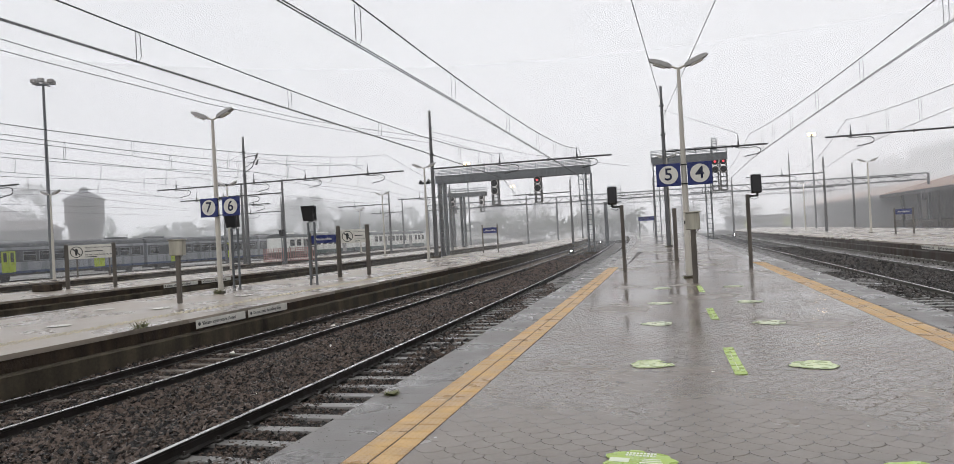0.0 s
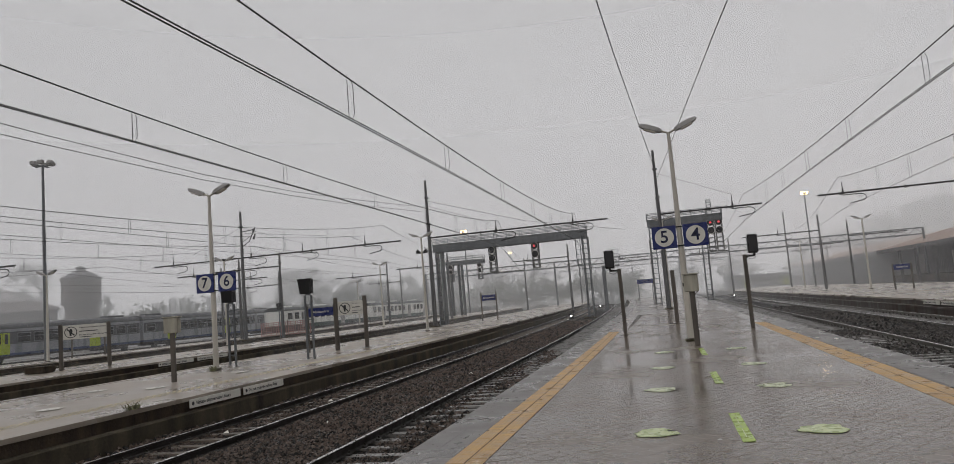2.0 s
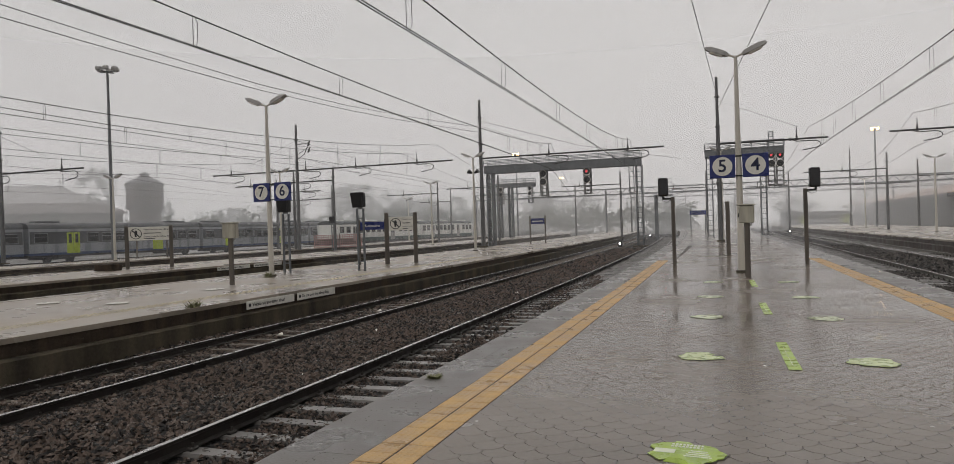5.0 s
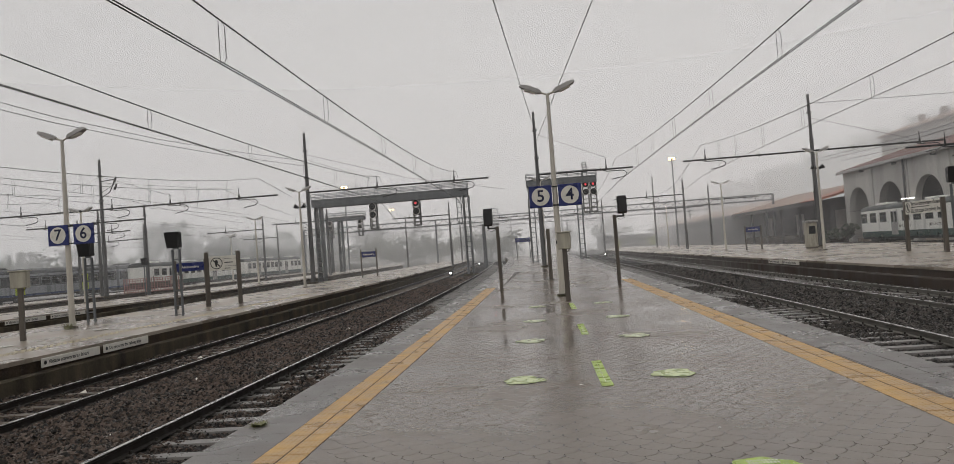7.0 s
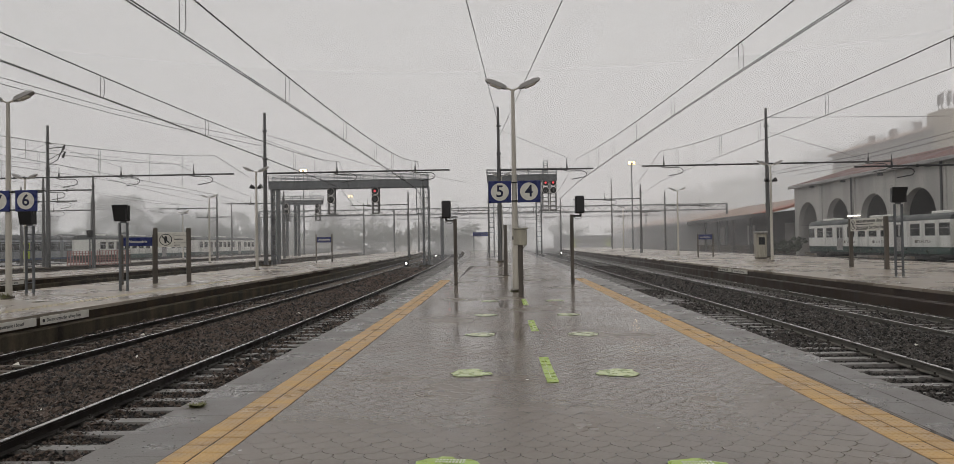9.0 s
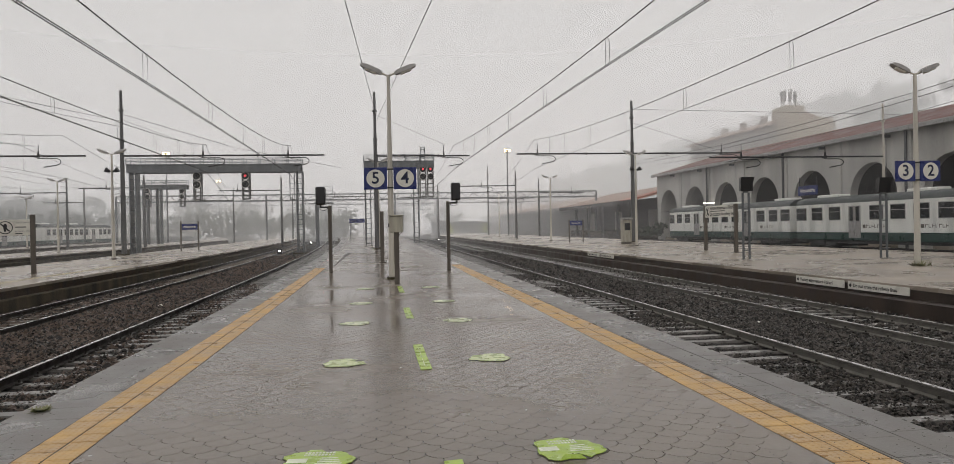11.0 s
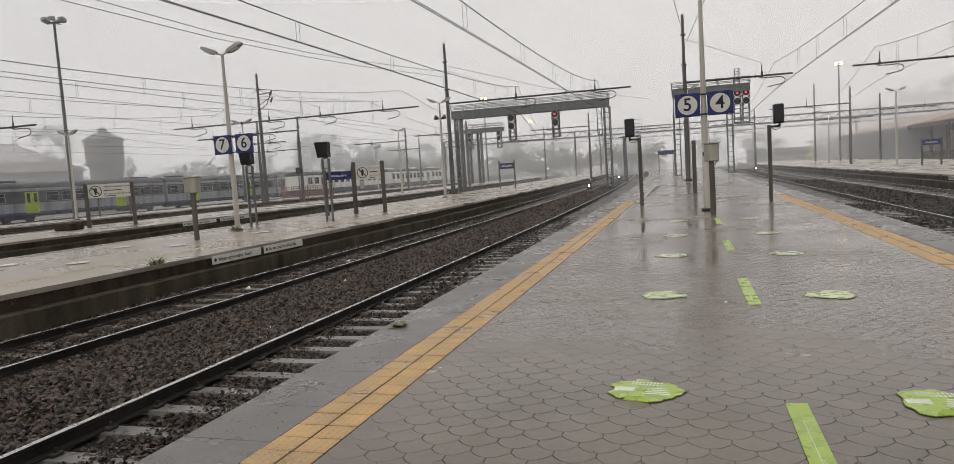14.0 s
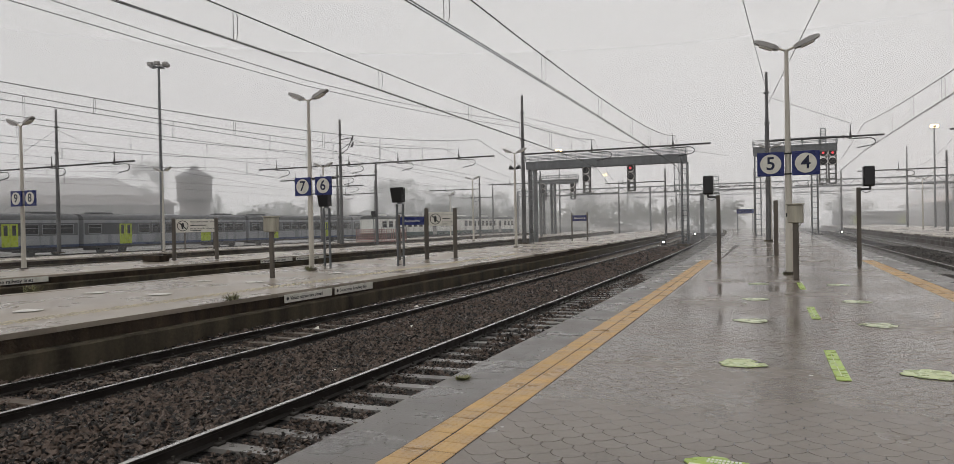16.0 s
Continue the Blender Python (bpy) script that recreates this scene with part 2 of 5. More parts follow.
# ---- builders ----
class Form:
    """Collects faces of one mesh."""

    def __init__(self):
        self.v, self.f = [], []

    def add(self, verts, faces):
        k = len(self.v)
        self.v += [tuple(p) for p in verts]
        self.f += [tuple(k + i for i in q) for q in faces]
        return self

    def box(self, x0, x1, y0, y1, z0, z1, b=0.0):
        if b <= 0:
            p = [(x, y, z) for z in (z0, z1) for y in (y0, y1) for x in (x0, x1)]
            return self.add(p, [(0, 2, 3, 1), (4, 5, 7, 6), (0, 1, 5, 4), (2, 6, 7, 3), (0, 4, 6, 2), (1, 3, 7, 5)])
        bm = bmesh.new()
        for x, sx in ((x0, 1), (x1, -1)):
            for y, sy in ((y0, 1), (y1, -1)):
                for z, sz in ((z0, 1), (z1, -1)):
                    bm.verts.new((x, y + sy * b, z + sz * b))
                    bm.verts.new((x + sx * b, y, z + sz * b))
                    bm.verts.new((x + sx * b, y + sy * b, z))
        bmesh.ops.convex_hull(bm, input=bm.verts)
        bmesh.ops.dissolve_limit(bm, angle_limit=0.02, verts=bm.verts, edges=bm.edges)
        bm.verts.index_update()
        self.add([q.co for q in bm.verts], [[q.index for q in fa.verts] for fa in bm.faces])
        bm.free()
        return self

    def tube(self, path, r, seg=8, r1=None, caps=True):
        path = [Vector(p) for p in path]
        n = len(path)
        r1 = r if r1 is None else r1
        vs, fs = [], []
        for i, p in enumerate(path):
            d = (path[min(i + 1, n - 1)] - path[max(i - 1, 0)]).normalized()
            u = d.cross(Vector((0, 0, 1)) if abs(d.z) < 0.9 else Vector((1, 0, 0))).normalized()
            w = u.cross(d)
            rad = r + (r1 - r) * i / max(1, n - 1)
            for k in range(seg):
                a = 2 * math.pi * (k + 0.5) / seg
                vs.append(p + (u * math.cos(a) + w * math.sin(a)) * rad)
        for i in range(n - 1):
            for k in range(seg):
                k2 = (k + 1) % seg
                fs.append((i * seg + k, i * seg + k2, (i + 1) * seg + k2, (i + 1) * seg + k))
        if caps:
            fs.append(tuple(range(seg)))
            fs.append(tuple((n - 1) * seg + k for k in reversed(range(seg))))
        return self.add(vs, fs)

    def prism(self, outline, axis, a, b):
        """Extrudes a closed outline of 2D points along axis from a to b."""
        n = len(outline)
        put = {"x": lambda p, t: (t, p[0], p[1]), "y": lambda p, t: (p[0], t, p[1]), "z": lambda p, t: (p[0], p[1], t)}[axis]
        vs = [put(p, a) for p in outline] + [put(p, b) for p in outline]
        fs = [tuple(reversed(range(n))), tuple(range(n, 2 * n))]
        fs += [(i, (i + 1) % n, n + (i + 1) % n, n + i) for i in range(n)]
        return self.add(vs, fs)

    def sweep(self, outline, path):
        """Sweeps an outline in x and z along points that run in y."""
        n, vs, fs = len(outline), [], []
        for (x, y, z) in path:
            vs += [(x + p[0], y, z + p[1]) for p in outline]
        for i in range(len(path) - 1):
            for k in range(n):
                k2 = (k + 1) % n
                fs.append((i * n + k, i * n + k2, (i + 1) * n + k2, (i + 1) * n + k))
        fs += [tuple(range(n)), tuple((len(path) - 1) * n + k for k in reversed(range(n)))]
        return self.add(vs, fs)

    def mesh(self, name, material, smooth=False):
        me = bpy.data.meshes.new(name)
        me.from_pydata(self.v, [], self.f)
        bm = bmesh.new()
        bm.from_mesh(me)
        bmesh.ops.recalc_face_normals(bm, faces=bm.faces)
        bm.to_mesh(me)
        bm.free()
        me.materials.append(material)
        if smooth:
            me.polygons.foreach_set("use_smooth", [True] * len(me.polygons))
            me.set_sharp_from_angle(angle=radians(40))
        return me


def part(name, form, material, parent, label="", smooth=False):
    ob = new(name, form.mesh(name, material, smooth))
    ob.parent = parent
    if label:
        ob["label"] = label
    return ob


def thing(name, place, label, category, group="", kind="", turn=0):
    ob = new(name)
    ob.empty_display_size = 0.2
    ob.matrix_basis = pose(*place, 0, 0, turn)
    return tagged(ob, label, category, group, kind)


def single(name, form, material, label, category, group="", kind="", place=(0, 0, 0), smooth=False):
    ob = new(name, form.mesh(name, material, smooth))
    ob.location = place
    return tagged(ob, label, category, group, kind)


def lettering(text, size, name, material, parent, m, label="", depth=0.004, align="CENTER"):
    """Raised lettering in the built-in font; it faces -y before the pose m."""
    cu = bpy.data.curves.new(name, "FONT")
    cu.body, cu.size, cu.align_x, cu.align_y, cu.extrude, cu.resolution_u = text, size, align, "CENTER", depth, 3
    cu.offset = size * 0.014
    tmp = bpy.data.objects.new(name, cu)
    me = bpy.data.meshes.new_from_object(tmp)
    bpy.data.objects.remove(tmp)
    me.materials.append(material)
    ob = new(name, me)
    ob.parent = parent
    ob.matrix_basis = m @ pose(0, 0, 0, 90)
    if label:
        ob["label"] = label
    return ob


def disc(radius, z0, z1, seg=32, cx=0.0, cy=0.0, axis="z"):
    return Form().prism([(cx + radius * math.cos(2 * math.pi * k / seg), cy + radius * math.sin(2 * math.pi * k / seg)) for k in range(seg)], axis, z0, z1)


def bend(x, y):
    """The tracks on the left swing gently outwards with distance."""
    w = min(1.0, max(0.0, (3.0 - x) / 6.0))
    return x - 0.00027 * max(0.0, y) ** 2 * w


RAIL_Z, BED_Z = -0.55, -0.74
YS = [-12, 0, 10, 20, 30, 40, 55, 70, 90, 110, 135, 165, 200]


# ---- ground and platforms ----
g = Form()
g.add([(-3000, -1500, -1.0), (3000, -1500, -1.0), (3000, 4000, -1.0), (-3000, 4000, -1.0)], [(0, 1, 2, 3)])
single("ground", g, EARTH, "wet dark earth and ballast of the yard", "ground", kind="structure")


def strip_sheet(xa, xb, z, thick=0.06, start=-12):
    """A long bed or slab between two lines that follow the tracks."""
    f = Form()
    vs, fs = [], []
    ys = [start] + [y for y in YS if y > start]
    for y in ys:
        a, b = bend(xa, y), bend(xb, y)
        vs += [(a, y, z), (b, y, z), (b, y, z - thick), (a, y, z - thick)]
    for i in range(len(ys) - 1):
        k = 4 * i
        for q in range(4):
            r = (q + 1) % 4
            fs.append((k + q, k + r, k + 4 + r, k + 4 + q))
    fs += [(0, 1, 2, 3), (4 * len(ys) - 1, 4 * len(ys) - 2, 4 * len(ys) - 3, 4 * len(ys) - 4)]
    return f.add(vs, fs)


def wall_sweep(x, prof):
    return Form().sweep(prof, [(bend(x, y), y, 0) for y in YS])


def platform(name, xa, xb, label, up, lo, top=None, deck=-0.012):
    """A platform: paved deck, edge wall with an upper course set back over a stained footing on both sides."""
    ob = thing(name, (0, 0, 0), label, "platform", kind="structure")
    part("deck", strip_sheet(xa + 0.30, xb - 0.30, deck, 0.9), top or PLAIN, ob, "wet paved deck")
    for x, s in ((xa, 1), (xb, -1)):
        part("edge_slab", wall_sweep(x, [(0, 0.0), (s * 0.30, 0.0), (s * 0.30, -0.09), (0, -0.09)]), SLAB if top else PLAIN, ob, "pale stone edge")
        part("edge_wall", wall_sweep(x, [(s * 0.03, -0.088), (s * 0.29, -0.088), (s * 0.29, -0.31), (s * 0.03, -0.31)]), up, ob, "dark stained upper wall")
        part("footing", wall_sweep(x, [(-s * 0.15, -0.345), (-s * 0.12, -0.31), (s * 0.29, -0.31), (s * 0.29, -0.99), (-s * 0.15, -0.99)]), lo, ob, "stained concrete footing")
    return ob


plat_54 = platform("platform_1", -2.98, 3.90, "wet paved platform between two tracks", WALL_UP, WALL_LO, JOINT, -0.0065)
platform("platform_2", -17.6, -10.6, "rain-soaked concrete platform with dark stained walls", WALL_UP, WALL_LO)
platform("platform_3", -30.6, -24.3, "rain-soaked concrete platform with dark stained walls", WALL_UP, WALL_LO)
platform("platform_4", -45.0, -39.5, "rain-soaked concrete platform with dark stained walls", WALL_UP, WALL_LO)
platform("platform_5", 11.8, 24.6, "rain-soaked concrete platform with a brown wall", WALL_BROWN, WALL_BROWN)

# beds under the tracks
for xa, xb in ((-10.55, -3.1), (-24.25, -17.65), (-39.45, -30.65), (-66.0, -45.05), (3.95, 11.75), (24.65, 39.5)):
    single("ballast_bed", strip_sheet(xa, xb, BED_Z, 0.2), BED, "wet crushed stone bed, coloured near black for the shaded gaps", "ballast", kind="structure")

# ---- tracks ----
RAILP = [(-0.065, -0.15), (0.065, -0.15), (0.065, -0.138), (0.012, -0.118), (0.010, -0.045), (0.034, -0.032), (0.034, -0.004),
         (-0.034, -0.004), (-0.034, -0.032), (-0.010, -0.045), (-0.012, -0.118), (-0.065, -0.138)]
HEADP = [(-0.030, -0.0045), (0.030, -0.0045), (0.025, 0.0), (-0.025, 0.0)]
sleeper_form = Form().prism([(-0.13, -0.33), (0.13, -0.33), (0.10, -0.15), (-0.10, -0.15)], "x", -1.2, 1.2)
sleeper_mesh = sleeper_form.mesh("sleeper", SLEEPER)
wood_mesh = sleeper_form.mesh("sleeper", SLEEPER_WOOD)
clip_form = Form()
for sx in (-0.75, 0.75):
    for d in (-0.095, 0.095):
        clip_form.box(sx + d - 0.035, sx + d + 0.035, -0.06, 0.06, -0.15, -0.115, 0.01)
        clip_form.tube([(sx + d, 0, -0.12), (sx + d, 0, -0.075)], 0.018, 6)
clip_mesh = clip_form.mesh("rail_clip", CLIP)


def track(x, z=RAIL_Z, y0=-11, y1=200, ties=True, wood=False, tie_to=110, steel=None, label="wet railway track with a worn rail head"):
    ob = thing("railway_track", (0, 0, 0), label, "railway track", "tracks of the yard", "structure")
    ys = [y0] + [y for y in YS if y0 < y < y1] + [y1]
    for s in (-0.75, 0.75):
        path = [(bend(x, y) + s, y, z) for y in ys]
        r = part("rail", Form().sweep(RAILP, path), steel or RAIL, ob)
        part("rail_head", Form().sweep(HEADP, path), RAIL_TOP, r, "polished running surface")
    if ties:
        rnd = random.Random(int(x * 10))
        y = max(y0, 2.2)
        while y < tie_to:
            t = new("sleeper", wood_mesh if wood else sleeper_mesh)
            t.parent = ob
            t.location = (bend(x, y) + rnd.uniform(-0.03, 0.03), y, z + rnd.uniform(-0.006, 0.004))
            t.rotation_euler = (0, 0, radians(rnd.uniform(-0.8, 0.8)))
            if y < 45:
                c = new("rail_clip", clip_mesh)
                c.parent = t
                c.location = (-t.location.x + bend(x, y), 0, 0)
            y += 0.6
    return ob


track(-4.6)
track(-8.95, wood=True)
track(6.0, steel=RAIL_PALE)
track(10.1, steel=RAIL_PALE)
track(-19.3, tie_to=60, y0=5)
track(-22.6, ties=False, y0=5)
track(-32.4, ties=False, y0=5)
track(-37.7, ties=False, y0=5)
track(-47.2, ties=False, y0=5)
track(-53.0, ties=False, y0=5)
track(-64.6, ties=False, y0=5)
track(26.6, ties=False, y0=5)
track(34.4, ties=False, y0=5)


def stones(regions, seed, name, label, rock=None):
    """Loose crushed stone over stretches of the bed: x0, x1, y0, y1, stones a square metre, size, height."""
    rng = np.random.default_rng(seed)
    ico = np.array([(1, 0, 0), (-1, 0, 0), (0, 1, 0), (0, -1, 0), (0, 0, 1), (0, 0, -1)]) * 1.25
    tri = np.array([(0, 2, 4), (2, 1, 4), (1, 3, 4), (3, 0, 4), (2, 0, 5), (1, 2, 5), (3, 1, 5), (0, 3, 5)])
    allv, allf, base = [], [], 0
    for x0, x1, y0, y1, dens, size, z in regions:
        n = int((x1 - x0) * (y1 - y0) * dens)
        ys = rng.uniform(y0, y1, n)
        xs = rng.uniform(x0, x1, n)
        xs += np.array([bend(a, b) - a for a, b in zip(xs, ys)])
        v = ico[None] * rng.uniform(0.7, 1.15, (n, 6, 1)) * rng.uniform(0.6, 1.3, (n, 1, 3)) * size * rng.uniform(0.6, 1.35, (n, 1, 1))
        a = rng.uniform(0, 6.28, n)
        c, s = np.cos(a)[:, None], np.sin(a)[:, None]
        v += rng.normal(0, 0.28, (n, 6, 3)) * size
        v = np.stack([v[..., 0] * c - v[..., 1] * s, v[..., 0] * s + v[..., 1] * c, v[..., 2] * 0.7 + v[..., 0] * rng.uniform(-0.4, 0.4, (n, 1))], -1)
        hump = 0.04 * np.sin(xs * 2.1 + 1.0) * np.sin(ys * 0.9)
        v += np.stack([xs, ys, z + hump + rng.uniform(-0.045, 0.045, n)], -1)[:, None]
        allv.append(v.reshape(-1, 3))
        allf.append((tri[None] + base + 6 * np.arange(n)[:, None, None]).reshape(-1, 3))
        base += 6 * n
    v, f = np.concatenate(allv), np.concatenate(allf)
    me = bpy.data.meshes.new(name)
    me.vertices.add(len(v))
    me.vertices.foreach_set("co", v.ravel())
    me.loops.add(3 * len(f))
    me.loops.foreach_set("vertex_index", f.ravel().astype(np.int32))
    me.polygons.add(len(f))
    me.polygons.foreach_set("loop_start", np.arange(0, 3 * len(f), 3, dtype=np.int32))
    me.update(calc_edges=True)
    me.shade_flat()
    me.materials.append(rock or STONE)
    return tagged(new(name, me), label, "ballast", kind="stuff")


stones([(-8.05, -5.5, 4, 12, 1800, 0.029, -0.70), (-8.05, -5.5, 12, 22, 1200, 0.036, -0.70), (-8.05, -5.5, 22, 36, 520, 0.050, -0.70), (-8.05, -5.5, 36, 62, 110, 0.095, -0.70),
        (-5.2, -3.2, 3.5, 12, 1400, 0.021, -0.745), (-5.2, -3.2, 12, 30, 330, 0.040, -0.75),
        (-9.6, -8.3, 5, 16, 800, 0.025, -0.74), (-9.6, -8.3, 16, 34, 200, 0.048, -0.745), (-10.5, -9.8, 6, 25, 300, 0.04, -0.70)],
       3, "ballast_stones", "wet brown-grey crushed stone between the tracks")
stones([(6.9, 9.2, 5, 16, 1600, 0.028, -0.69), (6.9, 9.2, 16, 30, 640, 0.041, -0.69), (6.9, 9.2, 30, 60, 120, 0.085, -0.69),
        (4.0, 6.6, 5, 16, 1150, 0.022, -0.745), (4.0, 6.6, 16, 34, 220, 0.048, -0.75),
        (9.5, 10.7, 10, 30, 220, 0.045, -0.745), (11.0, 11.7, 10, 30, 200, 0.045, -0.70)],
       4, "ballast_stones", "wet dark crushed stone between the tracks", STONE_DARK)
stones([(-24.2, -17.7, 12, 45, 25, 0.07, -0.72)], 5, "ballast_stones", "wet dark crushed stone between the tracks", STONE_DARK)


# ---- lamp posts and platform number signs ----
def lamp_post(place, h=6.45, turn=0, label="cream platform lamp post with two grey lamp heads", horn=False):
    ob = thing("lamp_post", place, label, "street lamp", "platform lamps", turn=turn)
    part("pole", Form().tube([(0, 0, 0), (0, 0, 0.3), (0, 0, 2.6)], 0.105, 12, 0.085).tube([(0, 0, 2.6), (0, 0, h - 0.3)], 0.085, 12, 0.05), LAMP, ob, "cream painted tapered pole", True)
    part("collar", Form().tube([(0, 0, 0), (0, 0, 0.06)], 0.17, 12), POST, ob)
    for s in (-1, 1):
        part("arm", Form().tube([(0, 0, h - 0.34), (s * 0.12, 0, h - 0.28), (s * 0.28, 0, h - 0.21)], 0.03, 8), LAMP, ob, smooth=True)
        hd = Form()
        rings = [(0.20, 0.07, 0.05), (0.30, 0.12, 0.075), (0.62, 0.13, 0.08), (0.80, 0.10, 0.05), (0.83, 0.06, 0.03)]
        vs, fs = [], []
        for (r, wy, hz) in rings:
            zc = h - 0.26 + (r - 0.2) * 0.42
            vs += [(s * (r - 0.4 * q), p * wy, zc + q) for p, q in ((-1, -hz * 0.6), (1, -hz * 0.6), (0.75, hz), (-0.75, hz))]
        for i in range(len(rings) - 1):
            fs += [(4 * i + k, 4 * i + (k + 1) % 4, 4 * i + 4 + (k + 1) % 4, 4 * i + 4 + k) for k in range(4)]
        fs += [(0, 1, 2, 3), (4 * len(rings) - 1, 4 * len(rings) - 2, 4 * len(rings) - 3, 4 * len(rings) - 4)]
        lh = part("lamp_head", hd.add(vs, fs), HEAD, ob, "grey wedge-shaped lamp housing")
        a, b = (0.36, h - 0.265), (0.68, h - 0.13)
        part("lens", Form().add([(s * (a[0] + 0.02), -0.085, a[1] - 0.02), (s * (b[0] + 0.02), -0.085, b[1] - 0.02), (s * (b[0] + 0.02), 0.085, b[1] - 0.02), (s * (a[0] + 0.02), 0.085, a[1] - 0.02),
                                (s * a[0], -0.09, a[1] + 0.02), (s * b[0], -0.09, b[1] + 0.02), (s * b[0], 0.09, b[1] + 0.02), (s * a[0], 0.09, a[1] + 0.02)],
                               [(0, 1, 2, 3), (4, 7, 6, 5), (0, 4, 5, 1), (1, 5, 6, 2), (2, 6, 7, 3), (3, 7, 4, 0)]), WHITE, lh, "milky lens")
    if horn:
        for s in (-1, 1):
            part("loudspeaker", Form().tube([(s * 0.08, 0, h - 1.35), (s * 0.2, -0.02, h - 1.3), (s * 0.36, -0.04, h - 1.22)], 0.05, 10, 0.16), BLACK, ob, "dark horn loudspeaker")
    return ob


def number_sign(place, left, right, turn=0, label="", low=2.69):
    ob = thing("platform_number_sign", place, label, "sign", "platform number signs", turn=turn)
    for s, digit in ((-1, left), (1, right)):
        cx = s * 0.44
        pl = part("panel", Form().box(cx - 0.345, cx + 0.345, -0.03, 0.03, low, low + 0.66, 0.01), BLUE, ob, "dark blue square panel")
        part("roundel", disc(0.27, -0.036, -0.0305, 36, cx, low + 0.33, "y"), WHITE, pl, "white disc")
        lettering(digit, 0.50, "digit", DARKBLUE, pl, pose(cx, -0.038, low + 0.33), "dark blue digit", 0.003)
        for dz in (0.05, 0.61):
            part("bracket", Form().box(min(0, s * 0.1) - 0.01, max(0, s * 0.1) + 0.01, 0.0, 0.05, low + dz - 0.02, low + dz + 0.02), BLACK, ob)
    return ob


lamp_post((0.36, 21.45, 0))
number_sign((0.36, 21.36, 0), "5", "4", label="blue and white platform signs five and four on a lamp post")
lamp_post((-15.5, 21.5, 0))
number_sign((-15.28, 21.38, 0), "7", "6", label="blue and white platform signs seven and six on a lamp post")
lamp_post((-29.7, 20.6, 0))
number_sign((-29.45, 20.48, 0), "9", "8", label="blue and white platform signs nine and eight on a lamp post")
lamp_post((17.1, 20.5, 0))
number_sign((17.05, 20.38, 0), "3", "2", label="blue and white platform signs three and two on a lamp post")
lamp_post((-0.15, 57.5, 0), 7.2)
lamp_post((17.6, 47.0, 0), 6.6, horn=True, label="cream platform lamp post with two horn loudspeakers")
lamp_post((17.0, 69.5, 0), 6.6)
lamp_post((17.5, 104.0, 0), 6.6)
lamp_post((-15.9, 44.8, 0), 6.6, horn=True, label="cream platform lamp post with two horn loudspeakers")
lamp_post((-31.0, 44.5, 0), 6.4)
lamp_post((-41.2, 39.0, 0), 6.2)
lamp_post((-28.0, 66.0, 0), 6.5)
lamp_post((-44.0, 95.0, 0), 6.5)


# ---- platform signals and small posts ----
def platform_signal(place, h, side, label, lit=None):
    """A square post with a black signal head on a short bracket; the head faces away along the platform."""
    ob = thing("platform_signal", place, label, "signal", "platform signals")
    part("post", Form().box(-0.062, 0.062, -0.055, 0.055, 0, h, 0.012), POST, ob, "brown-grey steel post")
    part("bracket", Form().box(min(0.0, side * 0.33), max(0.0, side * 0.33), -0.03, 0.03, h - 0.09, h - 0.03).tube([(side * 0.32, 0, h - 0.06), (side * 0.32, 0, h + 0.04)], 0.04, 8), BLACK, ob)
    cx = side * 0.30
    hd = part("signal_head", Form().box(cx - 0.17, cx + 0.15, -0.16, 0.16, h + 0.03, h + 0.66, 0.03), BLACK, ob, "black signal housing")
    part("visor", Form().box(cx - 0.14, cx + 0.14, -0.175, -0.155, h + 0.08, h + 0.60, 0.006), TRAIN_DARK, hd)
    part("cable", Form().tube([(cx, 0, h), (cx + side * 0.05, -0.03, h - 0.12), (cx - side * 0.1, -0.04, h - 0.18), (side * 0.06, -0.06, h - 0.1)], 0.012, 6), BLACK, ob, smooth=True)
    if lit:
        part("lamp", disc(0.05, 0.16, 0.19, 16, cx + 0.12, h + 0.42, "y"), RED_LIT, hd, "small red light")
    return ob


platform_signal((-1.73, 25.3, 0), 2.36, -1, "brown post with a black signal head at the platform edge")
platform_signal((2.46, 25.4, 0), 2.46, 1, "brown post with a black signal head at the platform edge")

pst = thing("bare_post", (0.08, 31.9, 0), "bare brown steel post on the platform", "post")
part("post", Form().box(-0.085, 0.085, -0.07, 0.07, 0, 2.3, 0.012), POST, pst)
part("foot_plate", Form().box(-0.17, 0.17, -0.15, 0.15, 0, 0.03, 0.008), POST, pst)


def box_post(place, h, label, turn=0, wide=0.36):
    ob = thing("control_box_post", place, label, "electrical box", turn=turn)
    part("post", Form().box(-0.065, 0.065, -0.05, 0.05, 0, h, 0.01), POST, ob, "brown steel post")
    bx = part("box", Form().box(-wide / 2, wide / 2, -0.12, 0.12, h - 0.03, h + 0.42, 0.02), BOXG, ob, "stained beige cabinet")
    part("lid", Form().box(-wide / 2 - 0.03, wide / 2 + 0.03, -0.15, 0.15, h + 0.42, h + 0.45, 0.008), BOXG, bx)
    part("latch", Form().box(-wide / 2 - 0.035, -wide / 2, -0.05, 0.03, h + 0.12, h + 0.22, 0.006), BLACK, bx)
    part("stay", Form().tube([(0.0, -0.04, h - 0.2), (wide / 2, -0.04, h + 0.02)], 0.012, 6), POST, ob)
    return ob


